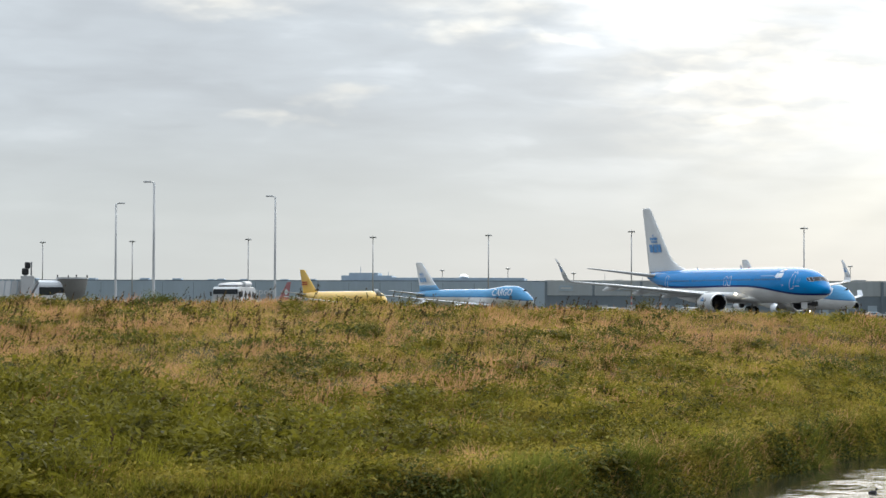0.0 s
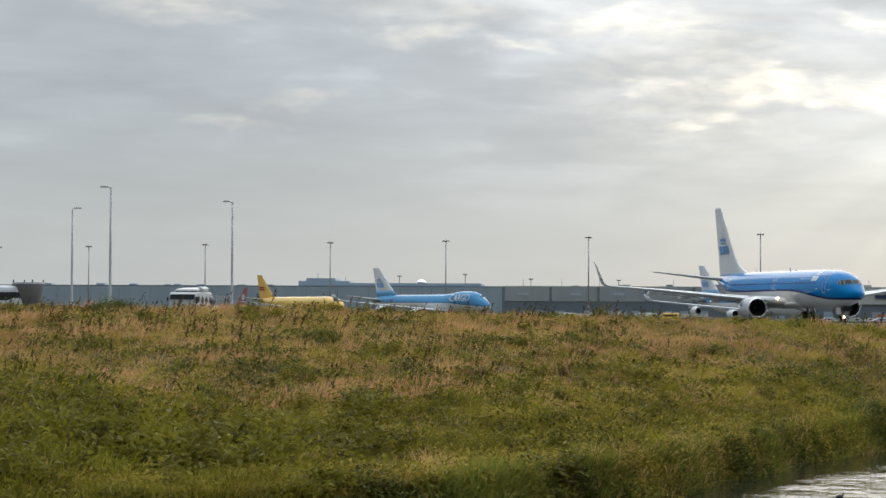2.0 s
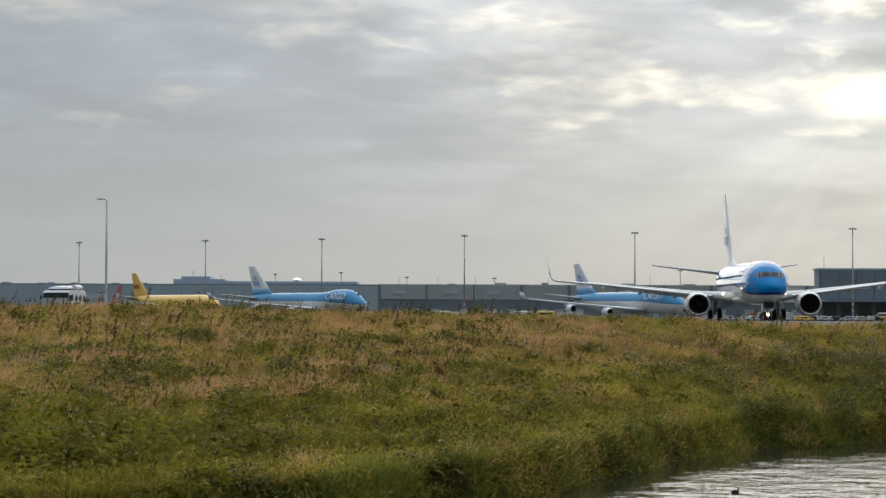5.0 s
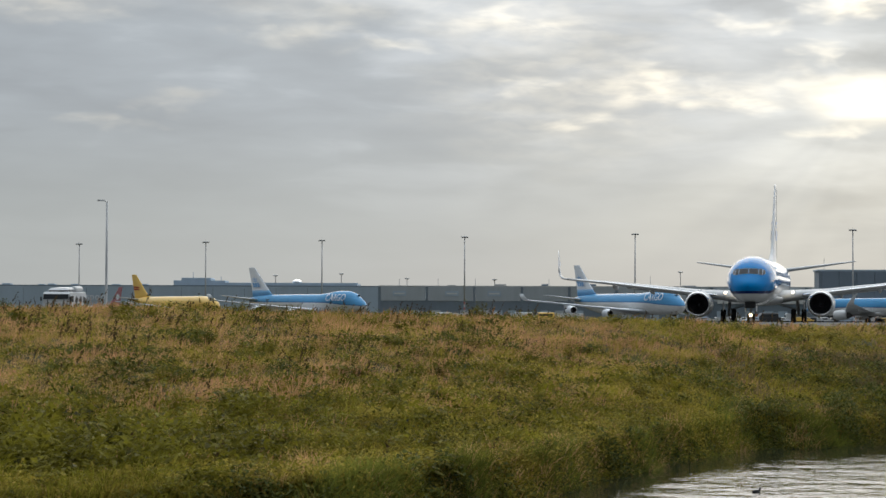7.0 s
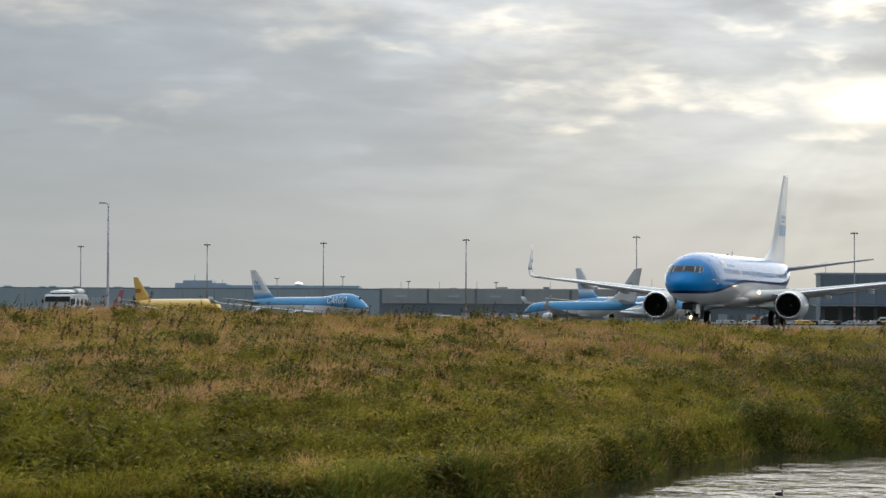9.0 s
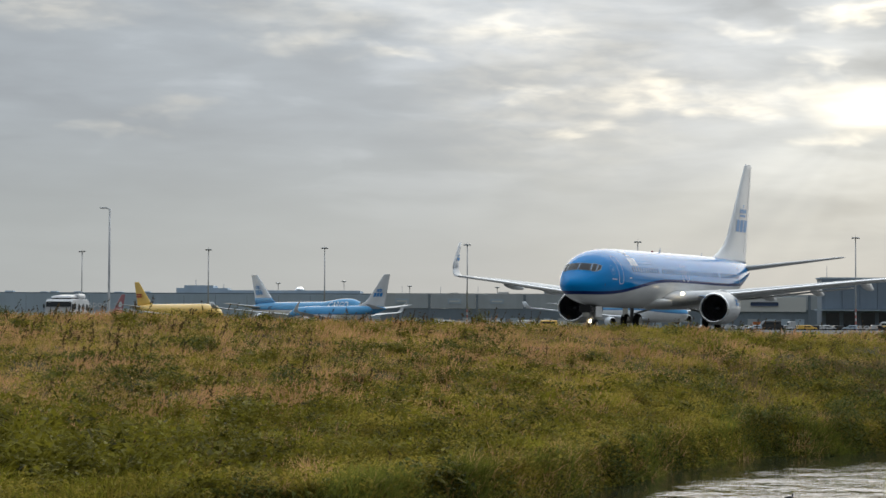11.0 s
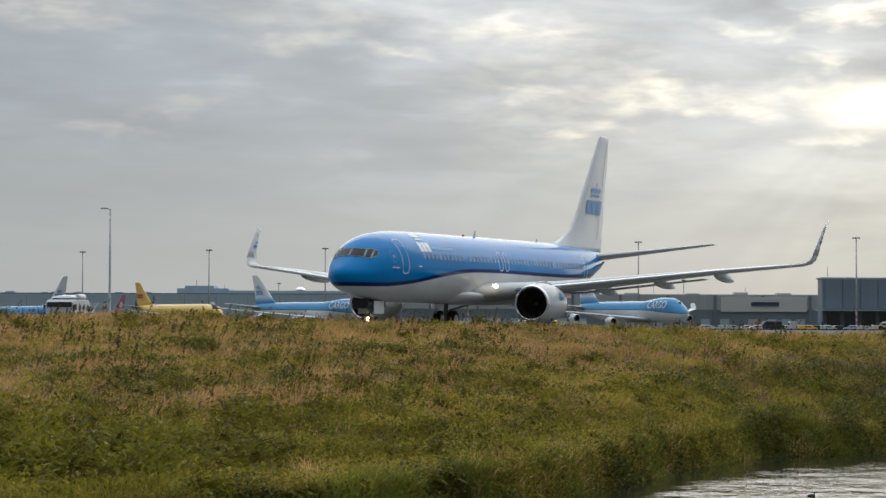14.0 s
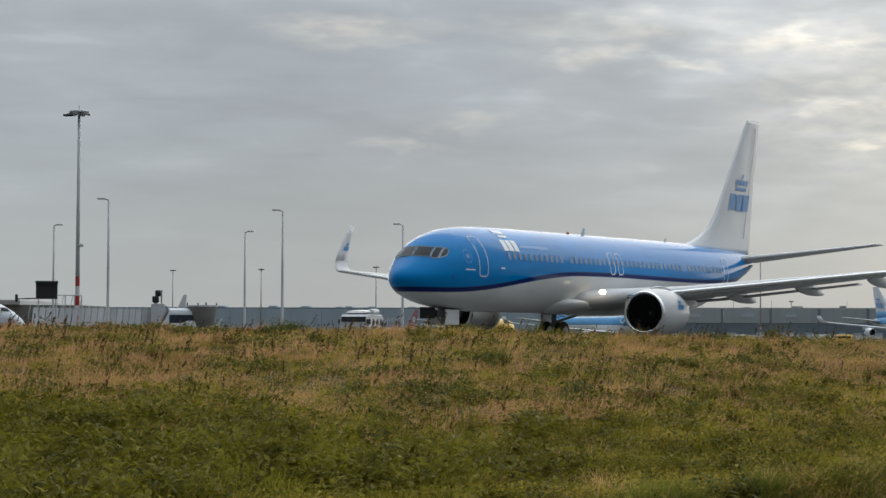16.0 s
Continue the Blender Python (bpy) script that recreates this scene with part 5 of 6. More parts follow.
# ---- vehicles ----
def vehicle(m, L_, W_, H_, mat, label, name="van", cab=0.28):
    """A van or truck: body, glass, bumpers, lamps and wheels."""
    t = thing(name, m, label, "vehicle")
    prof = [(-L_ / 2, 0.45), (-L_ / 2, H_ * 0.97), (-L_ / 2 + 0.15, H_), (L_ / 2 - cab * L_, H_), (L_ / 2 - cab * L_ * 0.45, H_ * 0.62), (L_ / 2 - 0.1, H_ * 0.5), (L_ / 2, 0.45)]
    bm = loft([[Vector((x * (1 - 0.05 * e), y * W_ / 2 * (0.9 if z > H_ * 0.6 else 1.0), z - 0.13 * H_ * e * (z > H_ * 0.55))) for x, z in prof] for y, e in ((-1, 1), (-0.93, 0.45), (-0.75, 0.1), (0, 0), (0.75, 0.1), (0.93, 0.45), (1, 1))])
    part("body", bm, mat, t)
    x0, x1 = L_ / 2 - cab * L_, L_ / 2 - cab * L_ * 0.45
    bm = bmesh.new()
    bm.faces.new([bm.verts.new(v) for v in ((x0 + 0.06, -W_ * 0.44, H_ * 0.98), (x0 + 0.06, W_ * 0.44, H_ * 0.98), (x1 + 0.05, W_ * 0.44, H_ * 0.65), (x1 + 0.05, -W_ * 0.44, H_ * 0.65))])
    part("windscreen", bm, M["pane"], t)
    for g in (-1, 1):
        part("side_window", box((-L_ * 0.38, g * W_ * 0.45 - 0.04, H_ * 0.60), (x0, g * W_ * 0.45 + 0.03, H_ * 0.82)), M["pane"], t)
        for x in (-L_ * 0.32, L_ * 0.32):
            part("wheel", revolve([(-0.12, 0.2), (-0.12, 0.33), (0.12, 0.33), (0.12, 0.2)], "y", 14, (x, g * (W_ / 2 - 0.1), 0.33)), M["tyre"], t)
    part("bumper", box((L_ / 2 - 0.12, -W_ * 0.46, 0.36), (L_ / 2 + 0.06, W_ * 0.46, 0.6), bevel=0.03), M["black"], t)
    return t


rng = random.Random(5)
for az0, az1, n in ((-1.4, 3.2, 16), (6.4, 9.2, 14), (8.6, 11.6, 20)):
    for i in range(n):
        az = az0 + (az1 - az0) * (i + rng.random() * 0.7) / n
        d = rng.uniform(680, 780)
        p = spot(az, d)
        mat = rng.choice([M["white"], M["white"], M["steel"], M["yellow"], M["clad"], M["black"]])
        big = rng.random() < 0.15
        colour = {M["white"]: "white", M["steel"]: "grey", M["yellow"]: "yellow", M["clad"]: "blue-grey", M["black"]: "dark"}[mat]
        vehicle(pose(p.x, p.y, 0.03, 0, 0, rng.choice([0, 180, 20, 200, 90])), 7.0 if big else 4.6, 2.3 if big else 1.8, 2.9 if big else 1.6, mat, "%s service %s parked on the apron" % (colour, "truck" if big else "car"), "truck" if big else "car", 0.22 if big else 0.45)
for az, mat, w in ((7.9, M["orange"], 5.5), (1.9, M["white"], 6.0), (-0.2, M["white"], 5.0), (3.2, M["sign"], 8.0), (0.55, M["white"], 9.0)):
    p = spot(az, 720)
    t = thing("cargo_container", pose(p.x, p.y, 0.03), "%s cargo container on a dolly" % ("orange" if mat == M["orange"] else "white"), "container")
    part("box", box((-w / 2, -1.1, 0.5), (w / 2, 1.1, 2.6), bevel=0.05), mat, t)
    part("dolly", box((-w / 2 - 0.2, -1.0, 0.28), (w / 2 + 0.2, 1.0, 0.49)), M["black"], t)
    for x in (-w * 0.35, w * 0.35):
        for y in (-0.9, 0.9):
            part("wheel", revolve([(-0.1, 0.1), (-0.1, 0.2), (0.1, 0.2), (0.1, 0.1)], "y", 12, (x, y, 0.2)), M["tyre"], t)


def airside_bus(m):
    """A white apron bus with a wide dark windscreen, patterned side and a rounded roof pod."""
    t = thing("apron_bus", m, "white apron bus with dark windscreen and patterned side", "bus")
    W_, L_, H_ = 2.75, 4.6, 3.1
    prof = [(-L_ / 2, 0.4), (-L_ / 2, H_ - 0.2), (-L_ / 2 + 0.25, H_), (L_ / 2 - 0.4, H_), (L_ / 2 - 0.1, H_ - 0.25), (L_ / 2, 1.9), (L_ / 2 + 0.02, 0.4)]
    part("body", loft([[Vector((x, y, z - 0.06 * e)) for x, z in prof] for y, e in ((-W_ / 2, 1), (-W_ / 2 + 0.15, 0), (W_ / 2 - 0.15, 0), (W_ / 2, 1))]), M["white"], t)
    bm = bmesh.new()
    bm.faces.new([bm.verts.new(v) for v in ((L_ / 2 + 0.012, -W_ * 0.47, 2.36), (L_ / 2 + 0.012, W_ * 0.47, 2.36), (L_ / 2 - 0.07, W_ * 0.46, 2.86), (L_ / 2 - 0.07, -W_ * 0.46, 2.86))])
    part("windscreen", bm, M["pane"], t, "wide dark windscreen")
    for y in (-W_ * 0.30, W_ * 0.30):
        part("panel_seam", box((L_ / 2 + 0.005, y - 0.03, 0.8), (L_ / 2 + 0.05, y + 0.03, 2.3)), M["black"], t)
    # a dark gap, then a shallow fairing that rises towards the back, with a round tank behind it
    part("roof_gap", box((-1.2, -1.0, H_ + 0.003), (1.55, 1.0, H_ + 0.13)), M["black"], t)
    part("roof_fairing", loft([[Vector((x, y, z)) for x, z in ((1.75, H_ + 0.13), (1.5, H_ + 0.13 + 0.2 * e), (-1.2, H_ + 0.13 + 0.34 * e), (-1.35, H_ + 0.13))] for y, e in ((-1.02, 0.5), (-0.85, 1), (0.85, 1), (1.02, 0.5))]), M["white"], t)
    part("roof_tank", revolve([(-0.95, 0.0), (-0.92, 0.2), (-0.8, 0.29), (0.8, 0.29), (0.92, 0.2), (0.95, 0.0)], "x", 20, (-0.9, 0.95, H_ + 0.27)), M["white"], t, "white round tank on the roof")
    for g in (-1, 1):
        part("side_window", box((1.2, g * W_ / 2 - 0.02, 2.1), (2.0, g * W_ / 2 + 0.02, 2.65), bevel=0.01), M["pane"], t)
        for x, a in ((-1.7, -15), (-0.7, 30), (0.4, -30)):
            o = part("side_pattern", box((-0.3, -0.012, -0.3), (0.3, 0.012, 0.3)), M["black"], t, "dark patch of the side pattern")
            o.matrix_basis = pose(x, g * (W_ / 2 + 0.015), 2.3, 0, a, 0)
        for x, a in ((-1.9, 25), (-1.0, -20), (-0.1, 35), (0.8, -25), (1.7, 20)):
            o = part("side_pattern", box((-0.28, -0.012, -0.45), (0.28, 0.012, 0.45)), M["black"], t, "dark patch of the side pattern")
            o.matrix_basis = pose(x, g * (W_ / 2 + 0.015), 1.1, 0, a, 0)
        for x in (-1.5, 1.5):
            part("wheel", revolve([(-0.15, 0.25), (-0.15, 0.45), (0.15, 0.45), (0.15, 0.25)], "y", 16, (x, g * (W_ / 2 - 0.16), 0.45)), M["tyre"], t)
        part("mirror", box((L_ / 2, g * (W_ / 2 + 0.12) - 0.08, 2.2), (L_ / 2 + 0.1, g * (W_ / 2 + 0.12) + 0.08, 2.6), bevel=0.02), M["black"], t)
    return t


p = spot(-9.42, 226)
airside_bus(pose(p.x, p.y, 0.0, 0, 0, -102))

# ---- service area past the left end ----
# slanted blast fence
t = thing("blast_fence", pose(0, 0, 0), "grey slatted jet blast fence with leaning panels", "fence")
a, b = spot(-17.6, 215), spot(-14.6, 222)
n = 19
for i in range(n):
    p, q = a.lerp(b, i / n), a.lerp(b, (i + 0.84) / n)
    u = (q - p).normalized()
    nrm = Vector((-u.y, u.x, 0))
    bm = bmesh.new()
    vs = []
    for off, z in ((0, 0.0), (0.55, 1.9), (0.62, 3.5), (0.70, 3.49), (0.63, 1.88), (0.08, 0.0)):
        vs.append([bm.verts.new(p + nrm * off + u * (0.55 * z / 3.8) + Vector((0, 0, z))), bm.verts.new(q + nrm * off + u * (0.55 * z / 3.8) + Vector((0, 0, z)))])
    for j in range(6):
        c, d = vs[j], vs[(j + 1) % 6]
        bm.faces.new((c[0], c[1], d[1], d[0]))
    part("fence_panel", bm, M["fence"], t)
    part("fence_post", tube([tuple(p + nrm * 1.6), tuple(p + nrm * 0.7 + u * 0.2 + Vector((0, 0, 3.7)))], [0.06, 0.05], 6), M["steel"], t)
# dark message board on a trestle
p = spot(-17.25, 205)
t = thing("message_board", pose(p.x, p.y, 0, 0, 0, 17), "black message board on a steel trestle", "sign board")
part("board", box((-0.95, -0.25, 4.1), (0.95, 0.25, 5.6), bevel=0.05), M["black"], t)
part("hood", box((-1.0, -0.5, 5.45), (1.0, 0.3, 5.7), bevel=0.04), M["black"], t)
part("rail", tube([(0.95, 0, 4.45), (3.0, 0, 4.45)], [0.05, 0.05], 6), M["steel"], t)
part("side_arm", tube([(-0.95, 0, 4.15), (-2.6, 0, 4.1)], [0.06, 0.06], 6), M["black"], t)
part("side_lamp", box((-2.75, -0.15, 3.85), (-2.5, 0.15, 4.5), bevel=0.03), M["black"], t)
for x in (-0.7, 0.8, 1.6, 2.4, 3.0):
    part("leg", tube([(x, 0, 0), (x * 1.02, 0, 4.42 if x > 0.9 else 4.2)], [0.06, 0.06], 6), M["steel"], t)
for x in (0.8, 1.6, 2.4):
    part("brace", tube([(x, 0, 1.4), (x + 0.7, 0, 4.4)], [0.035, 0.035], 6), M["steel"], t)
# floodlight head on a concrete plinth
p = spot(-14.52, 222)
t = thing("guidance_light", pose(p.x, p.y, 0, 0, 0, 14), "dark lamp head on a grey concrete plinth", "lamp")
part("plinth", box((-0.62, -0.5, 0), (0.68, 0.5, 4.0), bevel=0.05), M["steel"], t, "pale grey plinth")
part("head", box((-0.52, -0.45, 4.1), (0.12, 0.45, 4.75), bevel=0.12), M["black"], t)
part("upper_head", box((-0.25, -0.4, 4.70), (0.28, 0.4, 5.32), bevel=0.12), M["black"], t)
part("visor", box((0.30, -0.5, 4.01), (0.46, 0.5, 5.35), bevel=0.05), M["lens"], t, "grey shield plate")
part("bracket", tube([(-0.2, 0, 3.9), (-0.2, 0, 4.2)], [0.15, 0.15], 8), M["steel"], t)
# parked car with a white roof
p = spot(-14.05, 214)
vehicle(pose(p.x, p.y, 0.02, 0, 0, 200), 3.9, 2.4, 3.45, M["farwhite"], "white van with dark windows parked by the fence", "van", 0.3)
# grey hopper
p = spot(-13.42, 214)
t = thing("hopper", pose(p.x, p.y, 0), "grey round-walled hopper with warning lamps on its rim", "hopper")
part("bowl", revolve([(1.2, 0.2), (1.25, 0.95), (3.55, 1.42), (3.65, 1.45), (3.65, 1.36), (1.5, 0.85)], "z", 28, caps=False), M["conc"], t, smooth=True)
part("rim", revolve([(3.60, 1.43), (3.60, 1.50), (3.75, 1.50), (3.75, 1.43)], "z", 28, caps=False), M["steel"], t)
for k in range(4):
    a = k * math.pi / 2 + 0.5
    part("leg", tube([(math.cos(a) * 0.9, math.sin(a) * 0.9, 0), (math.cos(a) * 0.9, math.sin(a) * 0.9, 1.6)], [0.1, 0.1], 8), M["steel"], t)
    part("warning_lamp", tube([(math.cos(a) * 1.4, math.sin(a) * 1.4, 3.7), (math.cos(a) * 1.4, math.sin(a) * 1.4, 4.0)], [0.06, 0.06], 6), M["black"], t)

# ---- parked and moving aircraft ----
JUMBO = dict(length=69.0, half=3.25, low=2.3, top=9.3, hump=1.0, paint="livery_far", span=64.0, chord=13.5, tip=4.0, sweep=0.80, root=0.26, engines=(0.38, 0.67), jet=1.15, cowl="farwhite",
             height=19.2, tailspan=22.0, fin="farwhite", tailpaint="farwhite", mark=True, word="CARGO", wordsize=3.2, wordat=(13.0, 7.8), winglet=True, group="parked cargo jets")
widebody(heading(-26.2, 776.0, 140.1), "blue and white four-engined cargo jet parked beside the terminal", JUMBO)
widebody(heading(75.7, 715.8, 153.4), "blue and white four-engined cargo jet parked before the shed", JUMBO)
# tailplane coloured white as it looks when lit from above
FREIGHTER = dict(length=53.0, half=2.82, low=3.0, top=8.5, paint="yellow", span=44.8, chord=10.0, tip=3.0, sweep=0.52, root=0.33, engines=(0.36,), jet=1.15, cowl="yellow", height=16.6, tailspan=16.3,
                 fin="yellow", tailpaint="sign", tailset=1.1, bar=True, group="parked cargo jets")
widebody(heading(-78.0, 794.2, 137.7), "yellow twin-engined cargo jet parked by the terminal", FREIGHTER)
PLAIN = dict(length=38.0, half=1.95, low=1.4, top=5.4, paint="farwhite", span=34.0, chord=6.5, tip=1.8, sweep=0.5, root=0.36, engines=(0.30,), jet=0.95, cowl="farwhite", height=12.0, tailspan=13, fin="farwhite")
p = spot(-17.75, 322)
widebody(heading(p.x, p.y, 75), "white airliner parked behind the blast fence", PLAIN, "parked_airliner")

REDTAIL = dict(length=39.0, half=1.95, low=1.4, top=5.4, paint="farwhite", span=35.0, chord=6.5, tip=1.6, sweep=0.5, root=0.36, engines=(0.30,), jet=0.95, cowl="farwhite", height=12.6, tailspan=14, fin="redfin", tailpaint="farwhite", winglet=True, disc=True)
p = spot(-8.05, 880) + Vector((math.sin(radians(313)), math.cos(radians(313)), 0)) * 38.0
widebody(heading(p.x, p.y, 313, 0.0), "white airliner with a red tail fin parked at the terminal", REDTAIL, "parked_airliner")

rolling = []
JET = twinjet(heading(20.26, 230.67, 156), "blue and white twin-engined airliner taxiing with lights on", wheels=rolling)
OTHER = twinjet(heading(110, 480, 300), "blue and white twin-engined airliner rolling out after landing", nose=-3.0, tail=-3.4, fine=False, name="landing_airliner", paint="livery_hazed")


def coot():
    t = thing("water_bird", pose(3.5, 31, WATER_Z), "small dark water bird with a pale beak swimming", "bird")
    part("body", revolve([(0.17, 0.015), (0.12, 0.055), (0.03, 0.085), (-0.08, 0.08), (-0.16, 0.045), (-0.21, 0.012)], "x", 16, (0, 0, 0.03)), M["feather"], t, smooth=True)
    part("neck", tube([(0.11, 0, 0.05), (0.14, 0, 0.11), (0.15, 0, 0.15)], [0.04, 0.03, 0.03], 10), M["feather"], t, smooth=True)
    part("head", revolve([(0.05, 0.012), (0.02, 0.035), (-0.03, 0.03), (-0.05, 0.01)], "x", 12, (0.165, 0, 0.165)), M["feather"], t, smooth=True)
    part("beak", tube([(0.205, 0, 0.165), (0.255, 0, 0.155)], [0.016, 0.004], 8), M["beak"], t)
    t.scale = (0.38, 0.38, 0.38)
    part("tail", wing_mesh([(-0.04, -0.18, -0.25, 0.06, 0.1), (0.04, -0.18, -0.25, 0.06, 0.1)], 1), M["feather"], t)
    return t


BIRD = coot()
# ---- vegetation on the bank ----
def patch_noise(x, y, seed, f=0.75):
    """Soft patches between 0 and 1, a few metres across."""
    r = np.random.default_rng(seed)
    v = np.zeros_like(x)
    for k in range(14):
        fx, fy = r.normal(0, f, 2)
        v += np.sin(fx * x + fy * y * 0.8 + r.uniform(0, 6.3)) * 0.27
    return 1 / (1 + np.exp(-v * 2.0))


def lumps(x, y, seed, f=2.6):
    """Tussocks: a height that varies over half a metre or so."""
    r = np.random.default_rng(seed)
    v = np.zeros_like(x)
    for k in range(16):
        fx, fy = r.normal(0, f, 2)
        v += np.sin(fx * x + fy * y * 0.6 + r.uniform(0, 6.3)) * 0.25
    return np.clip(0.5 + 0.5 * v, 0.0, 1.3)


def ramp01(v, lo, hi):
    return np.clip((v - lo) / (hi - lo), 0, 1)


def dryness(x, y, u):
    """Tan grass takes over from the middle of the slope to the crest; green along the water and in patches."""
    d = 0.10 + 0.92 * ramp01(u, 0.06, 0.58) + 0.75 * (patch_noise(x, y, 21) - 0.5) + 0.35 * (patch_noise(x, y, 23, 2.2) - 0.5)
    return np.clip(d - 0.20 * ramp01(x, 0, 7) + 0.20 * ramp01(x, -6, -11) * ramp01(u, 0.45, 0.7) + 0.24 * ramp01(x, 0, -4) * ramp01(u, 0.14, 0.36), 0.03, 0.97)


def scatter(r, n, chance, span, reach):
    """Places on the bank as x, y and u, which runs from the water's edge to the crest."""
    got, total = [], 0
    while total < n:
        az, d = np.radians(r.uniform(*span, n)), r.uniform(*reach, n)
        x, y = np.sin(az) * d, np.cos(az) * d
        ys = shore(x)
        u = (y - ys) / np.maximum(62.0 - ys, 8)
        keep = (u > -0.012) & (r.random(n) < chance(x, y, u))
        got.append(np.stack([x, y, u], 1)[keep])
        total += keep.sum()
    return np.concatenate(got)[:n].T


def fill_mesh(name, V, faces, mat, label, category):
    """Many small pieces of one shape: V holds the corners piece by piece, faces the corners of each face."""
    n, nv = V.shape[:2]
    off = (np.arange(n) * nv)[:, None]
    loops = np.concatenate([off + np.array(f) for f in faces], 1)
    tot = np.tile(np.array([len(f) for f in faces]), n)
    me = bpy.data.meshes.new(name)
    me.vertices.add(n * nv)
    me.vertices.foreach_set("co", V.reshape(-1).astype(np.float32))
    me.loops.add(loops.size)
    me.loops.foreach_set("vertex_index", loops.reshape(-1).astype(np.int32))
    me.polygons.add(len(tot))
    me.polygons.foreach_set("loop_start", np.concatenate([[0], np.cumsum(tot)[:-1]]).astype(np.int32))
    me.polygons.foreach_set("loop_total", tot.astype(np.int32))
    me.update(calc_edges=True)
    me.materials.append(mat)
    return tagged(new(name, me), label, category, kind="stuff")


def tufts(name, n, per, mat, label, height, width, chance, seed, spread=0.09, splay=0.45, wind=0.15, head=0.0, span=(-20.4, 13.4), reach=(21.0, 67.0), category="grass", hang=0.0):
    """Tufts of blades that lean outwards, each blade bent and tapered; head: the share of a stalk that carries a feathery head."""
    r = np.random.default_rng(seed)
    cx, cy, _ = scatter(r, n, chance, span, reach)
    ch = height[0] + (height[1] - height[0]) * r.random(n) ** 1.3
    ch = ch * (0.55 + 0.75 * lumps(cx, cy, 77))
    k = n * per
    i = np.repeat(np.arange(n), per)
    a, q = r.uniform(0, math.tau, k), np.abs(r.normal(0, 1, k))
    x, y = cx[i] + np.cos(a) * q * spread, cy[i] + np.sin(a) * q * spread
    z = ground_z(x, y) - 0.02
    h = ch[i] * r.uniform(0.55, 1.15, k)
    w = width * r.uniform(0.6, 1.4, k)
    l = h * splay * (0.25 + 0.55 * q) * r.uniform(0.4, 1.2, k)
    b = a + r.normal(0, 0.7, k)
    dx, dy = np.cos(b) * l + wind * h, np.sin(b) * l - hang * h
    f = r.uniform(-1.0, 1.0, k)
    base = np.stack([x, y, z], 1)
    side = np.stack([np.cos(f) * w / 2, np.sin(f) * w / 2, 0 * w], 1)
    rise = h * (1 - 0.28 * np.clip(np.hypot(dx, dy) / np.maximum(h, 1e-3), 0, 1.8))
    mid = base + np.stack([dx * 0.35, dy * 0.35, np.maximum(rise * 0.68, h * 0.25)], 1)
    tip = base + np.stack([dx, dy, rise], 1)
    if head:
        neck, belly = base + (tip - base) * (1 - head), base + (tip - base) * (1 - head * 0.5)
        thin = side * 0.25
        V = np.stack([base - thin, base + thin, neck + thin, neck - thin, belly - side, belly + side, tip], 1)
        return fill_mesh(name, V, [(0, 1, 2, 3), (3, 2, 5, 4), (4, 5, 6)], mat, label, category)
    V = np.stack([base - side, base + side, mid - side * 0.8, mid + side * 0.8, tip], 1)
    return fill_mesh(name, V, [(0, 1, 3, 2), (2, 3, 4)], mat, label, category)


def undergrowth(name, n, leaves, mat, label, size, leaf, chance, seed, tall=1.0, reach=(21.0, 67.0), tilts=(-0.6, 0.9), slim=0.24):
    """Mounds of pointed leaves, each leaf folded along its rib."""
    r = np.random.default_rng(seed)
    cx, cy, _ = scatter(r, n, chance, (-20.4, 13.4), reach)
    R = r.uniform(*size, n)
    k = n * leaves
    i = np.repeat(np.arange(n), leaves)
    a, q = r.uniform(0, math.tau, k), np.sqrt(r.random(k))
    rad = R[i]
    lx, ly = cx[i] + np.cos(a) * q * rad, cy[i] + np.sin(a) * q * rad
    top = tall * rad * r.uniform(0.6, 1.15, n)[i] * np.sqrt(np.clip(1.05 - q * q, 0, 1))
    lz = ground_z(lx, ly) + top * r.uniform(0.1, 1.0, k) ** 0.7
    P = np.stack([lx, ly, lz], 1)
    b, tilt = a + r.normal(0, 1.0, k), r.uniform(*tilts, k)
    out = np.stack([np.cos(b) * np.cos(tilt), np.sin(b) * np.cos(tilt), np.sin(tilt)], 1)
    cross = np.stack([-np.sin(b), np.cos(b), r.normal(0, 0.45, k)], 1)
    ln = leaf * r.uniform(0.45, 1.4, k) * r.uniform(0.7, 1.3, n)[i]
    o, s, up = out * ln[:, None], cross * (ln * slim)[:, None], np.array([0, 0, 1.0]) * ln[:, None]
    V = np.stack([P, P + o * 0.5 + s + up * 0.06, P + o - up * 0.12, P + o * 0.5 - s + up * 0.06], 1)
    return fill_mesh(name, V, [(0, 1, 2), (0, 2, 3)], mat, label, "undergrowth")


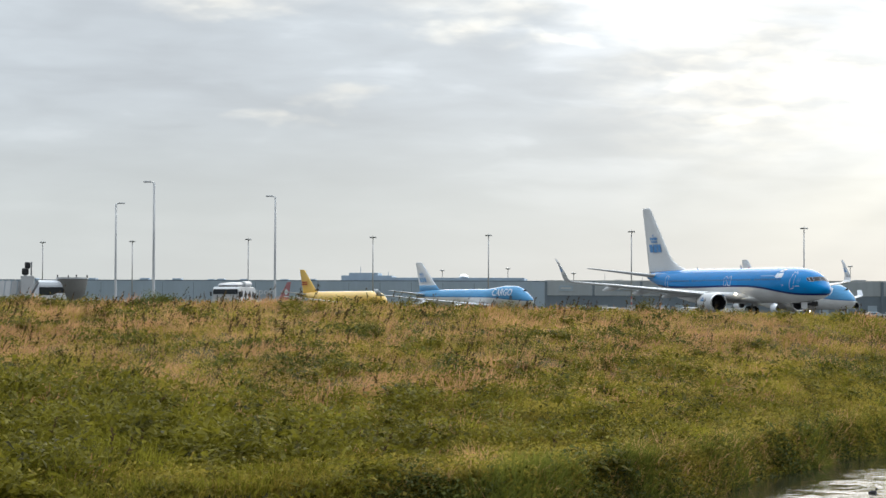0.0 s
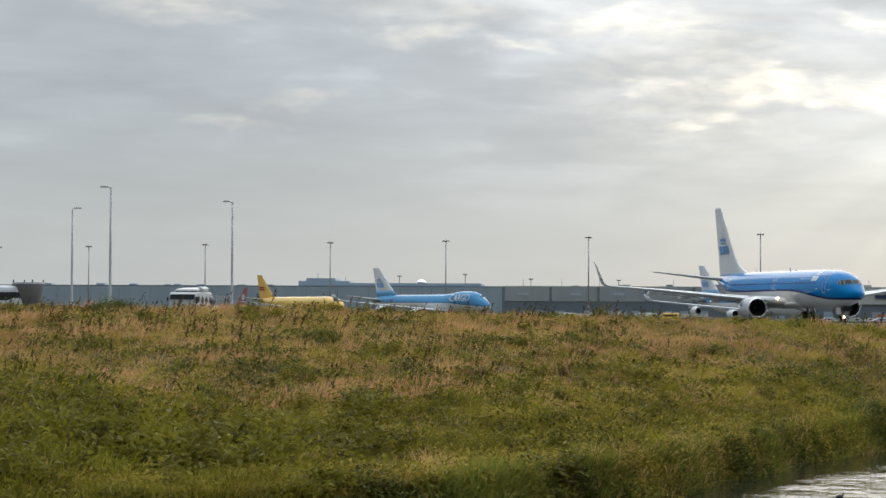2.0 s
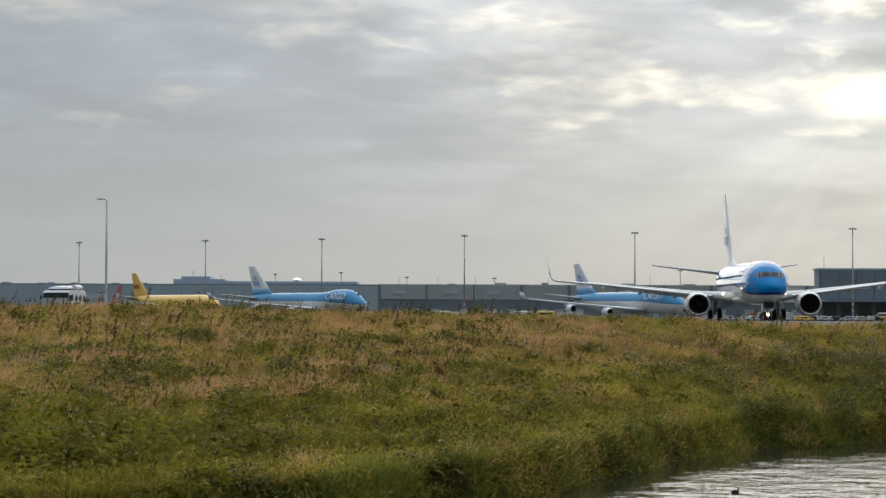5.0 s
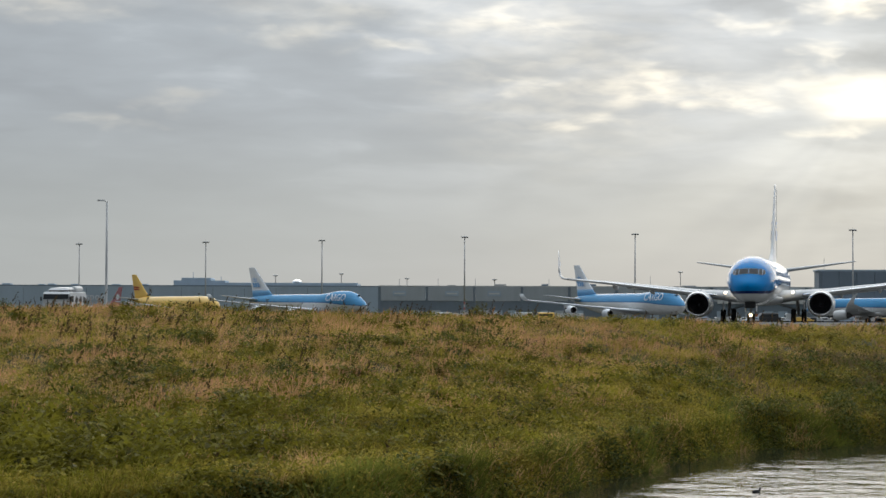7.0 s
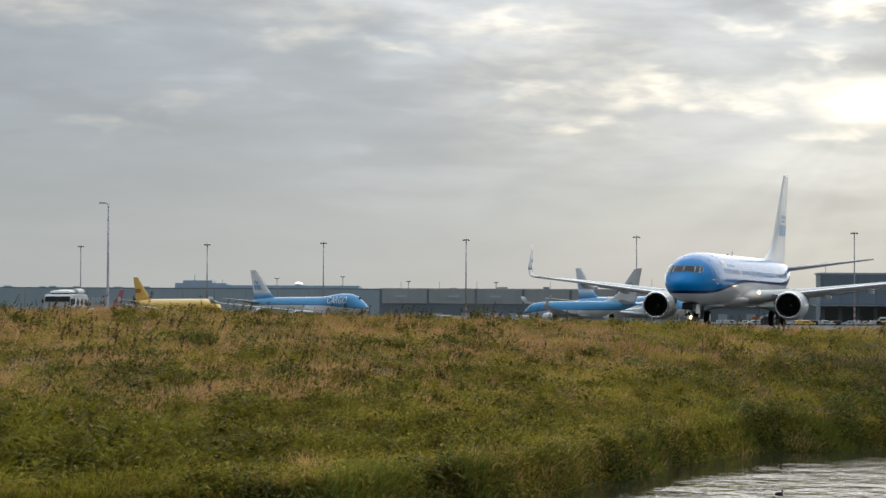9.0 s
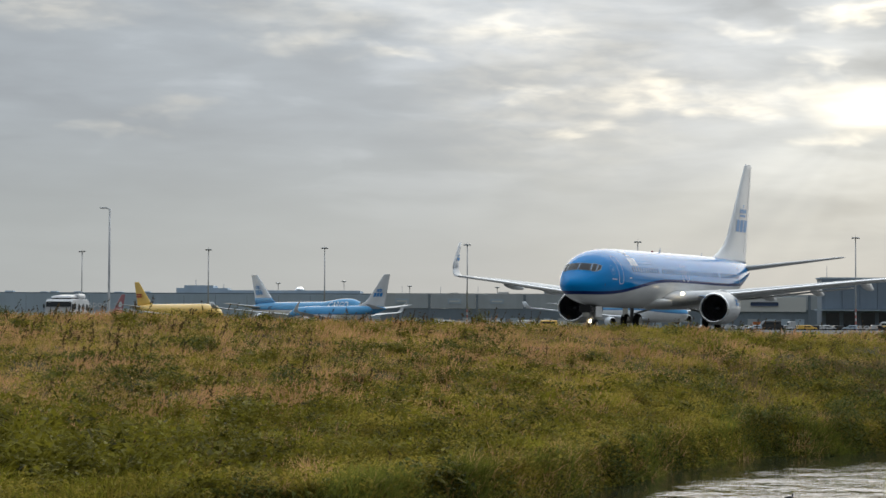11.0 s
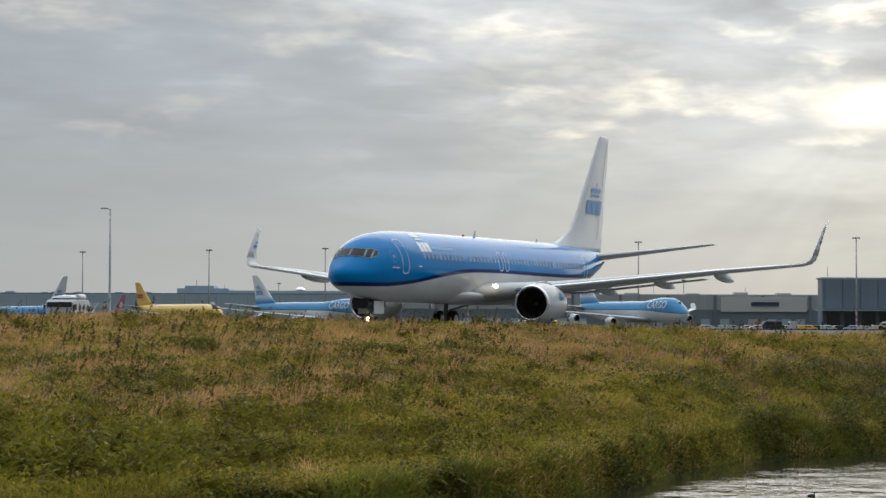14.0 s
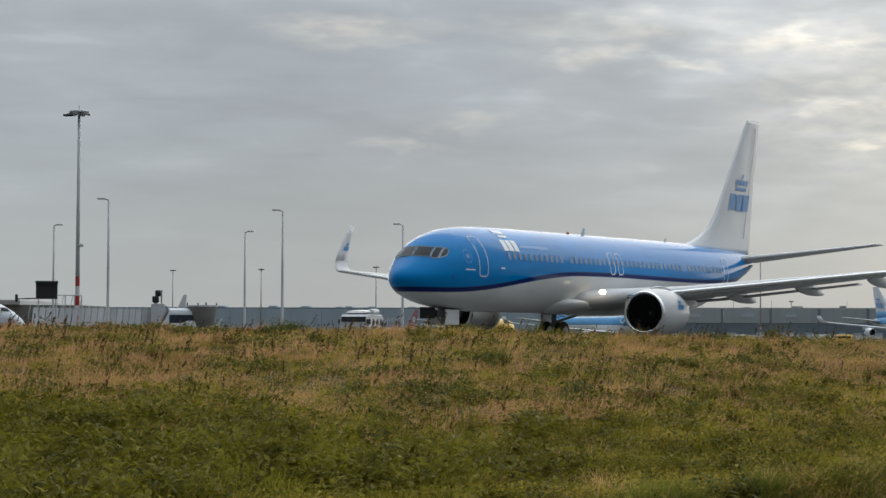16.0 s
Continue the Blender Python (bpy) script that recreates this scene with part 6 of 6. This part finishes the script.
def stalks(name, n, mat, label, height, chance, seed, bits=12):
    """Leaning dock stalks, each with a ragged spike of small withered leaves and seeds."""
    r = np.random.default_rng(seed)
    x, y, _ = scatter(r, n, chance, (-20.4, 13.4), (24.0, 67.0))
    z = ground_z(x, y)
    h = r.uniform(*height, n)
    top = np.stack([h * r.normal(0.34, 0.22, n), h * r.normal(0, 0.2, n), h], 1)
    base = np.stack([x, y, z], 1)
    thin = np.stack([0 * h + 0.006, 0 * h, 0 * h], 1)
    corners = [base - thin, base + thin, base + top]
    faces = [(0, 1, 2)]
    for k in range(bits):
        f = r.uniform(0.45, 1.0, n)[:, None]
        p = base + top * f
        d = r.normal(0, 1, (n, 3)) * np.array([1, 1, 0.9]) + np.array([0.3, 0, 0.8])
        d = d / np.linalg.norm(d, axis=1)[:, None] * (0.035 + 0.07 * r.random((n, 1))) * (1.25 - 0.6 * f)
        e = np.cross(d, r.normal(0, 1, (n, 3))) 
        e = e / np.maximum(np.linalg.norm(e, axis=1), 1e-6)[:, None] * 0.018
        j = len(corners)
        corners += [p - e, p + e, p + d]
        faces.append((j, j + 1, j + 2))
    return fill_mesh(name, np.stack(corners, 1), faces, mat, label, "stalks")


LEAFY = lambda x, u: ramp01(x, -2, -6) * ramp01(u - 0.13 * ramp01(x, -4, -8), 0.25, 0.10) * np.maximum(ramp01(u, 0.05, 0.13), ramp01(x, -5.5, -7.0))
SHORE = lambda x, u, hi: np.where((u < hi) & (x > -2.5), 1.0, 0.0)
undergrowth("olive_herbs", 5600, 62, M["herbs"], "dense mat of small olive-green herbs on the bank", (0.13, 0.34), 0.058, lambda x, y, u: (1.0 - 0.85 * dryness(x, y, u)) * (1 - 0.8 * LEAFY(x, u)), 21, tall=0.75, tilts=(-0.4, 1.1))
undergrowth("tan_herbs", 2300, 52, M["tan"], "withered tan herbs among the grass", (0.12, 0.32), 0.05, lambda x, y, u: dryness(x, y, u), 22, tall=0.7)
tufts("olive_grass", 11500, 13, M["grass"], "dense rough olive-green grass on the bank", (0.09, 0.24), 0.012, lambda x, y, u: (1.05 - 0.75 * dryness(x, y, u)) * (1 - 0.85 * LEAFY(x, u)), 1, spread=0.10, splay=0.9)
tufts("lush_grass", 2600, 14, M["lush"], "fresh bright green grass low on the bank", (0.14, 0.30), 0.012, lambda x, y, u: np.clip(0.9 - 2.6 * u, 0.02, 1) * patch_noise(x, y, 27, 1.2) * (1 - 0.93 * LEAFY(x, u)), 11, spread=0.08, splay=0.8)
tufts("lush_grass_crest", 420, 15, M["lush"], "bright green grass patch along the crest", (0.10, 0.24), 0.012, lambda x, y, u: np.where((u > 0.72) & (u < 1.1) & (x > 5.0), 1.0, 0.0) * patch_noise(x, y, 29) ** 2, 12, splay=0.8)
tufts("dry_grass", 7600, 12, M["straw"], "withered tan grass on the bank", (0.10, 0.26), 0.008, dryness, 2, spread=0.11, wind=0.2, splay=0.85)
tufts("seeding_grass", 5200, 8, M["plume"], "feathery rust-tan seed heads of tall grass", (0.16, 0.34), 0.014, lambda x, y, u: dryness(x, y, u) ** 1.5 * patch_noise(x, y, 25, 1.2), 5, spread=0.13, wind=0.3, splay=0.7, head=0.45)
tufts("shore_grass", 900, 13, M["reed"], "long grass hanging over the water's edge", (0.22, 0.46), 0.012, lambda x, y, u: SHORE(x, u, 0.04) * patch_noise(x, y, 41, 2.0) ** 2, 4, spread=0.09, splay=1.0, hang=0.35, category="reeds")
tufts("shore_grass_dry", 420, 16, M["straw"], "tan grass tufts above the water", (0.2, 0.42), 0.010, lambda x, y, u: SHORE(x, u, 0.07) * patch_noise(x, y, 43, 2.0) ** 2, 14, spread=0.09, splay=1.0, hang=0.3)
tufts("tall_herbs", 230, 16, M["herb"], "tall brown-purple withered herbs above the shore", (0.22, 0.46), 0.014, lambda x, y, u: np.where((x > 6.0) & (u > 0.05) & (u < 0.6), 1.0, 0.0) * patch_noise(x, y, 45, 1.4) ** 2, 15, spread=0.14, splay=0.6, category="herbs")
stalks("seed_stalks", 560, M["seed"], "dark leaning dock stalks with ragged seed spikes", (0.26, 0.60), lambda x, y, u: np.clip(0.06 + 1.3 * (u - 0.4), 0.05, 1) * patch_noise(x, y, 31, 1.7) ** 4 * (0.35 + 0.65 * ramp01(x, 2, -4)), 3)
undergrowth("low_undergrowth", 1900, 70, M["weed"], "tangle of low green leafy plants on the bank", (0.14, 0.36), 0.08, lambda x, y, u: (0.06 + 0.94 * patch_noise(x, y, 61, 1.6) ** 3) * np.clip(1.1 - 1.8 * u, 0.08, 1) * (0.45 + 0.25 * ramp01(x, 2, -3)) + 0.15 * LEAFY(x, u), 6, tilts=(-0.3, 1.1), slim=0.2)
undergrowth("broad_weeds", 900, 58, M["weed"], "lance-leaved weeds crowding the foot of the bank", (0.14, 0.48), 0.13, lambda x, y, u: LEAFY(x, u) * (0.15 + 0.85 * patch_noise(x, y, 67, 1.6) ** 2) + 0.06 * np.where(u < 0.5, 1.0, 0.0) * patch_noise(x, y, 69, 1.8) ** 4, 26, tall=1.25, tilts=(-0.2, 1.0), slim=0.19)
tufts("weedy_grass", 1600, 13, M["lush"], "coarse green grass between the weeds", (0.18, 0.42), 0.012, lambda x, y, u: LEAFY(x, u) * patch_noise(x, y, 71, 1.5) ** 2, 28, spread=0.08, splay=0.7)
undergrowth("bend_bushes", 30, 420, M["bush"], "dark rounded bushes where the ditch bends", (0.28, 0.52), 0.062, lambda x, y, u: np.where((x > 5.6) & (u < 0.07), 1.0, 0.0), 30, tall=1.5)
undergrowth("dock_clumps", 480, 90, M["dock"], "dark green dock clumps in the tan grass", (0.14, 0.40), 0.075, lambda x, y, u: np.where(u > 0.3, 1.0, 0.0) * np.where(u > 0.84, 0.3, 1.0) * patch_noise(x, y, 63, 1.25) ** 5, 16, tall=0.9)
undergrowth("shore_herbs", 700, 70, M["herbs"], "olive herbs hanging over the water's edge", (0.14, 0.34), 0.06, lambda x, y, u: SHORE(x, u, 0.05), 24, tall=1.1)
# bushes at the waterline, dark so they double as the bank's undercut shade
undergrowth("shore_bushes", 520, 120, M["bush"], "dark leafy bushes at the water's edge that also stand for undercut shade", (0.16, 0.40), 0.06, lambda x, y, u: SHORE(x, u, 0.012) * (0.3 + 0.7 * patch_noise(x, y, 81, 1.8) ** 2), 8, tall=1.1)
undergrowth("bank_bushes", 70, 190, M["bush"], "dark bushes on the bank beyond the bend", (0.25, 0.55), 0.065, lambda x, y, u: np.where((x > 5.0) & (u > 0.02) & (u < 0.5), 1.0, 0.0) * patch_noise(x, y, 83, 1.3) ** 3, 18, tall=1.1)
undergrowth("crest_weeds", 110, 80, M["dock"], "dark leafy weeds standing along the crest", (0.16, 0.34), 0.08, lambda x, y, u: np.where((u > 0.9) & (u < 1.06), 1.0, 0.0) * np.where((x < -15.4) & (x > -18.6), 1.0, np.where((x < -11.9) & (x > -13.1), 0.1, 0.04 + 0.5 * patch_noise(x, y, 95, 1.5) ** 3)), 12)
undergrowth("crest_bush", 8, 620, M["bush"], "rounded olive bush standing on the crest", (0.30, 0.46), 0.05, lambda x, y, u: np.where((u > 0.93) & (u < 1.03) & (x > -12.75) & (x < -12.15), 1.0, 0.0), 33, tall=1.25)


def weed_mesh(seed, spread, tall, leaf, n):
    """A broad-leaved clump: bent stems with pointed leaves folded along the rib."""
    r = random.Random(seed)
    verts, faces = [], []
    for s in range(n):
        a, l = r.uniform(0, math.tau), r.uniform(0.1, 1) * spread
        foot = Vector((math.cos(a) * l * 0.5, math.sin(a) * l * 0.5, 0))
        top = Vector((math.cos(a) * l, math.sin(a) * l, tall * r.uniform(0.55, 1.1)))
        for k in range(7):
            f = 0.2 + 0.8 * k / 6
            c = foot.lerp(top, f)
            b = r.uniform(0, math.tau)
            out = Vector((math.cos(b), math.sin(b), r.uniform(-0.15, 0.7))).normalized()
            cross = out.cross(Vector((0, 0, 1))).normalized()
            ln = leaf * r.uniform(0.6, 1.3) * (1.1 - 0.4 * f)
            wd = ln * 0.24
            up = Vector((0, 0, 1))
            i = len(verts)
            verts += [c, c + out * ln * 0.45 + cross * wd + up * ln * 0.06, c + out * ln * 0.5 - up * ln * 0.02, c + out * ln * 0.45 - cross * wd + up * ln * 0.06, c + out * ln - up * ln * 0.18]
            faces += [(i, i + 1, i + 2), (i, i + 2, i + 3), (i + 1, i + 4, i + 2), (i + 2, i + 4, i + 3)]
        i = len(verts)
        e = Vector((0.008, 0, 0))
        verts += [foot - e, foot + e, top]
        faces += [(i, i + 1, i + 2)]
    me = bpy.data.meshes.new("weed")
    me.from_pydata([tuple(v) for v in verts], [], faces)
    me.materials.append(M["weed"])
    return me


kinds = [weed_mesh(s, sp, tl, lf, n) for s, sp, tl, lf, n in ((1, 0.35, 0.42, 0.17, 16), (2, 0.5, 0.35, 0.20, 20), (3, 0.28, 0.6, 0.13, 16), (4, 0.6, 0.5, 0.15, 28), (5, 0.42, 0.3, 0.24, 14))]
rg = np.random.default_rng(9)
count = 0
while count < 290:
    az, d = radians(rg.uniform(-20, 13)), math.sqrt(rg.uniform(22 ** 2, 64 ** 2))
    x, y = math.sin(az) * d, math.cos(az) * d
    ys = float(shore(x))
    u = (y - ys) / max(62 - ys, 8)
    if u < 0.02 or rg.random() > (0.95 if u < 0.3 else 0.35) * (0.2 + 0.8 * float(patch_noise(np.array([x]), np.array([y]), 55)[0])):
        continue
    o = new("weed_clump", kinds[int(rg.integers(0, 5))])
    k = rg.uniform(0.5, 0.95) * (1.15 if u < 0.4 and x < 1 else 1.0)
    o.matrix_basis = pose(x, y, float(ground_z(x, y)) - 0.02, rg.uniform(-8, 8), rg.uniform(-8, 8), rg.uniform(0, 360)) @ Matrix.Diagonal((k, k, k, 1))
    tagged(o, "clump of broad-leaved green weeds in the grass", "weed", "weeds on the bank")
    count += 1


# ---- what moves ----
def motions():
    # the taxiing airliner swings through its turn at a steady nine metres a second
    way = [(0, 21.36, 230.67, 154.1), (0.5, 23.1, 226.12, 156.65), (1, 24.72, 221.55, 159.15), (1.5, 25.82, 216.96, 162.0), (2, 26.56, 212.38, 165.1), (2.5, 27.06, 207.81, 168.1),
           (3, 27.32, 203.26, 171.07), (3.5, 27.56, 198.74, 173.72), (4, 27.55, 194.26, 176.38), (4.5, 27.27, 189.81, 179.03), (5, 26.76, 185.42, 181.64), (5.5, 26.02, 181.07, 184.19),
           (6, 25.07, 176.77, 186.67), (6.5, 23.91, 172.53, 189.03), (7, 22.58, 168.33, 191.28), (7.5, 21.10, 164.18, 193.38), (8, 19.47, 160.07, 195.31), (8.5, 17.71, 156.0, 197.06),
           (9, 15.86, 151.96, 198.60), (9.5, 13.92, 147.94, 199.94), (10, 11.92, 143.94, 201.06), (10.5, 9.86, 139.94, 201.96), (11, 7.78, 135.93, 202.63), (11.5, 5.67, 131.91, 203.08),
           (12, 3.55, 127.84, 203.33), (12.5, 1.43, 123.73, 203.38), (13, -0.68, 119.55, 203.26), (13.5, -2.79, 115.28, 203.0), (14, -4.88, 110.91, 202.64), (14.5, -6.97, 106.41, 202.22),
           (15, -9.07, 101.75, 201.80), (15.5, -11.18, 96.93, 201.43), (16, -13.33, 91.91, 201.20)]
    lean = lambda t: float(np.interp(t, [0, 6, 8.2, 10, 16], [0.55, 0.55, 0.05, -0.3, -0.3]))
    walk(JET, [(t, heading(x, y, psi, 0.05) @ pose(0, 0, 0, lean(t), 0.2, 0)) for t, x, y, psi in way])
    for w in rolling:
        c = w.matrix_basis.translation.copy()
        r = 0.345 if c.x > -10 else 0.565
        walk(w, [(k / 20, pose(c.x, c.y, c.z) @ Matrix.Rotation(9.1 * k / 20 / r, 4, "Y")) for k in range(321)])
    # the landed airliner slows down along the far runway; bearings are of its tail
    roll = [(0, 44.0, 500, 303), (2, 34.0, 488, 304), (4, 24.5, 484, 305), (6, 16.0, 487, 307), (7, 12.35, 491, 309), (7.5, 10.55, 494, 310), (9, 4.85, 506, 312), (11.5, -2.92, 530, 312), (12.5, -5.70, 541, 312),
            (13, -7.05, 548, 313), (14, -9.5, 562, 314), (14.5, -10.55, 572, 315), (16, -13.85, 615, 316)]
    rows = []
    for t, az, d, psi in roll:
        tip = spot(az, d)
        f = Vector((math.sin(radians(psi)), math.cos(radians(psi)), 0))
        p = tip + f * 35.4
        rows.append((t, heading(p.x, p.y, psi, 0.03)))
    walk(OTHER, rows)
    # the bird paddles along the ditch
    swim = [(0, 3.7, 32.5), (3.5, 4.03, 32.8), (7, 4.58, 33.3), (9, 4.92, 33.5), (12.5, 5.2, 33.8), (14.5, 5.55, 34.2), (16, 5.76, 34.4)]
    walk(BIRD, [(t, pose(x, y, WATER_Z, 0, 0, 30)) for t, x, y in swim])


motions()
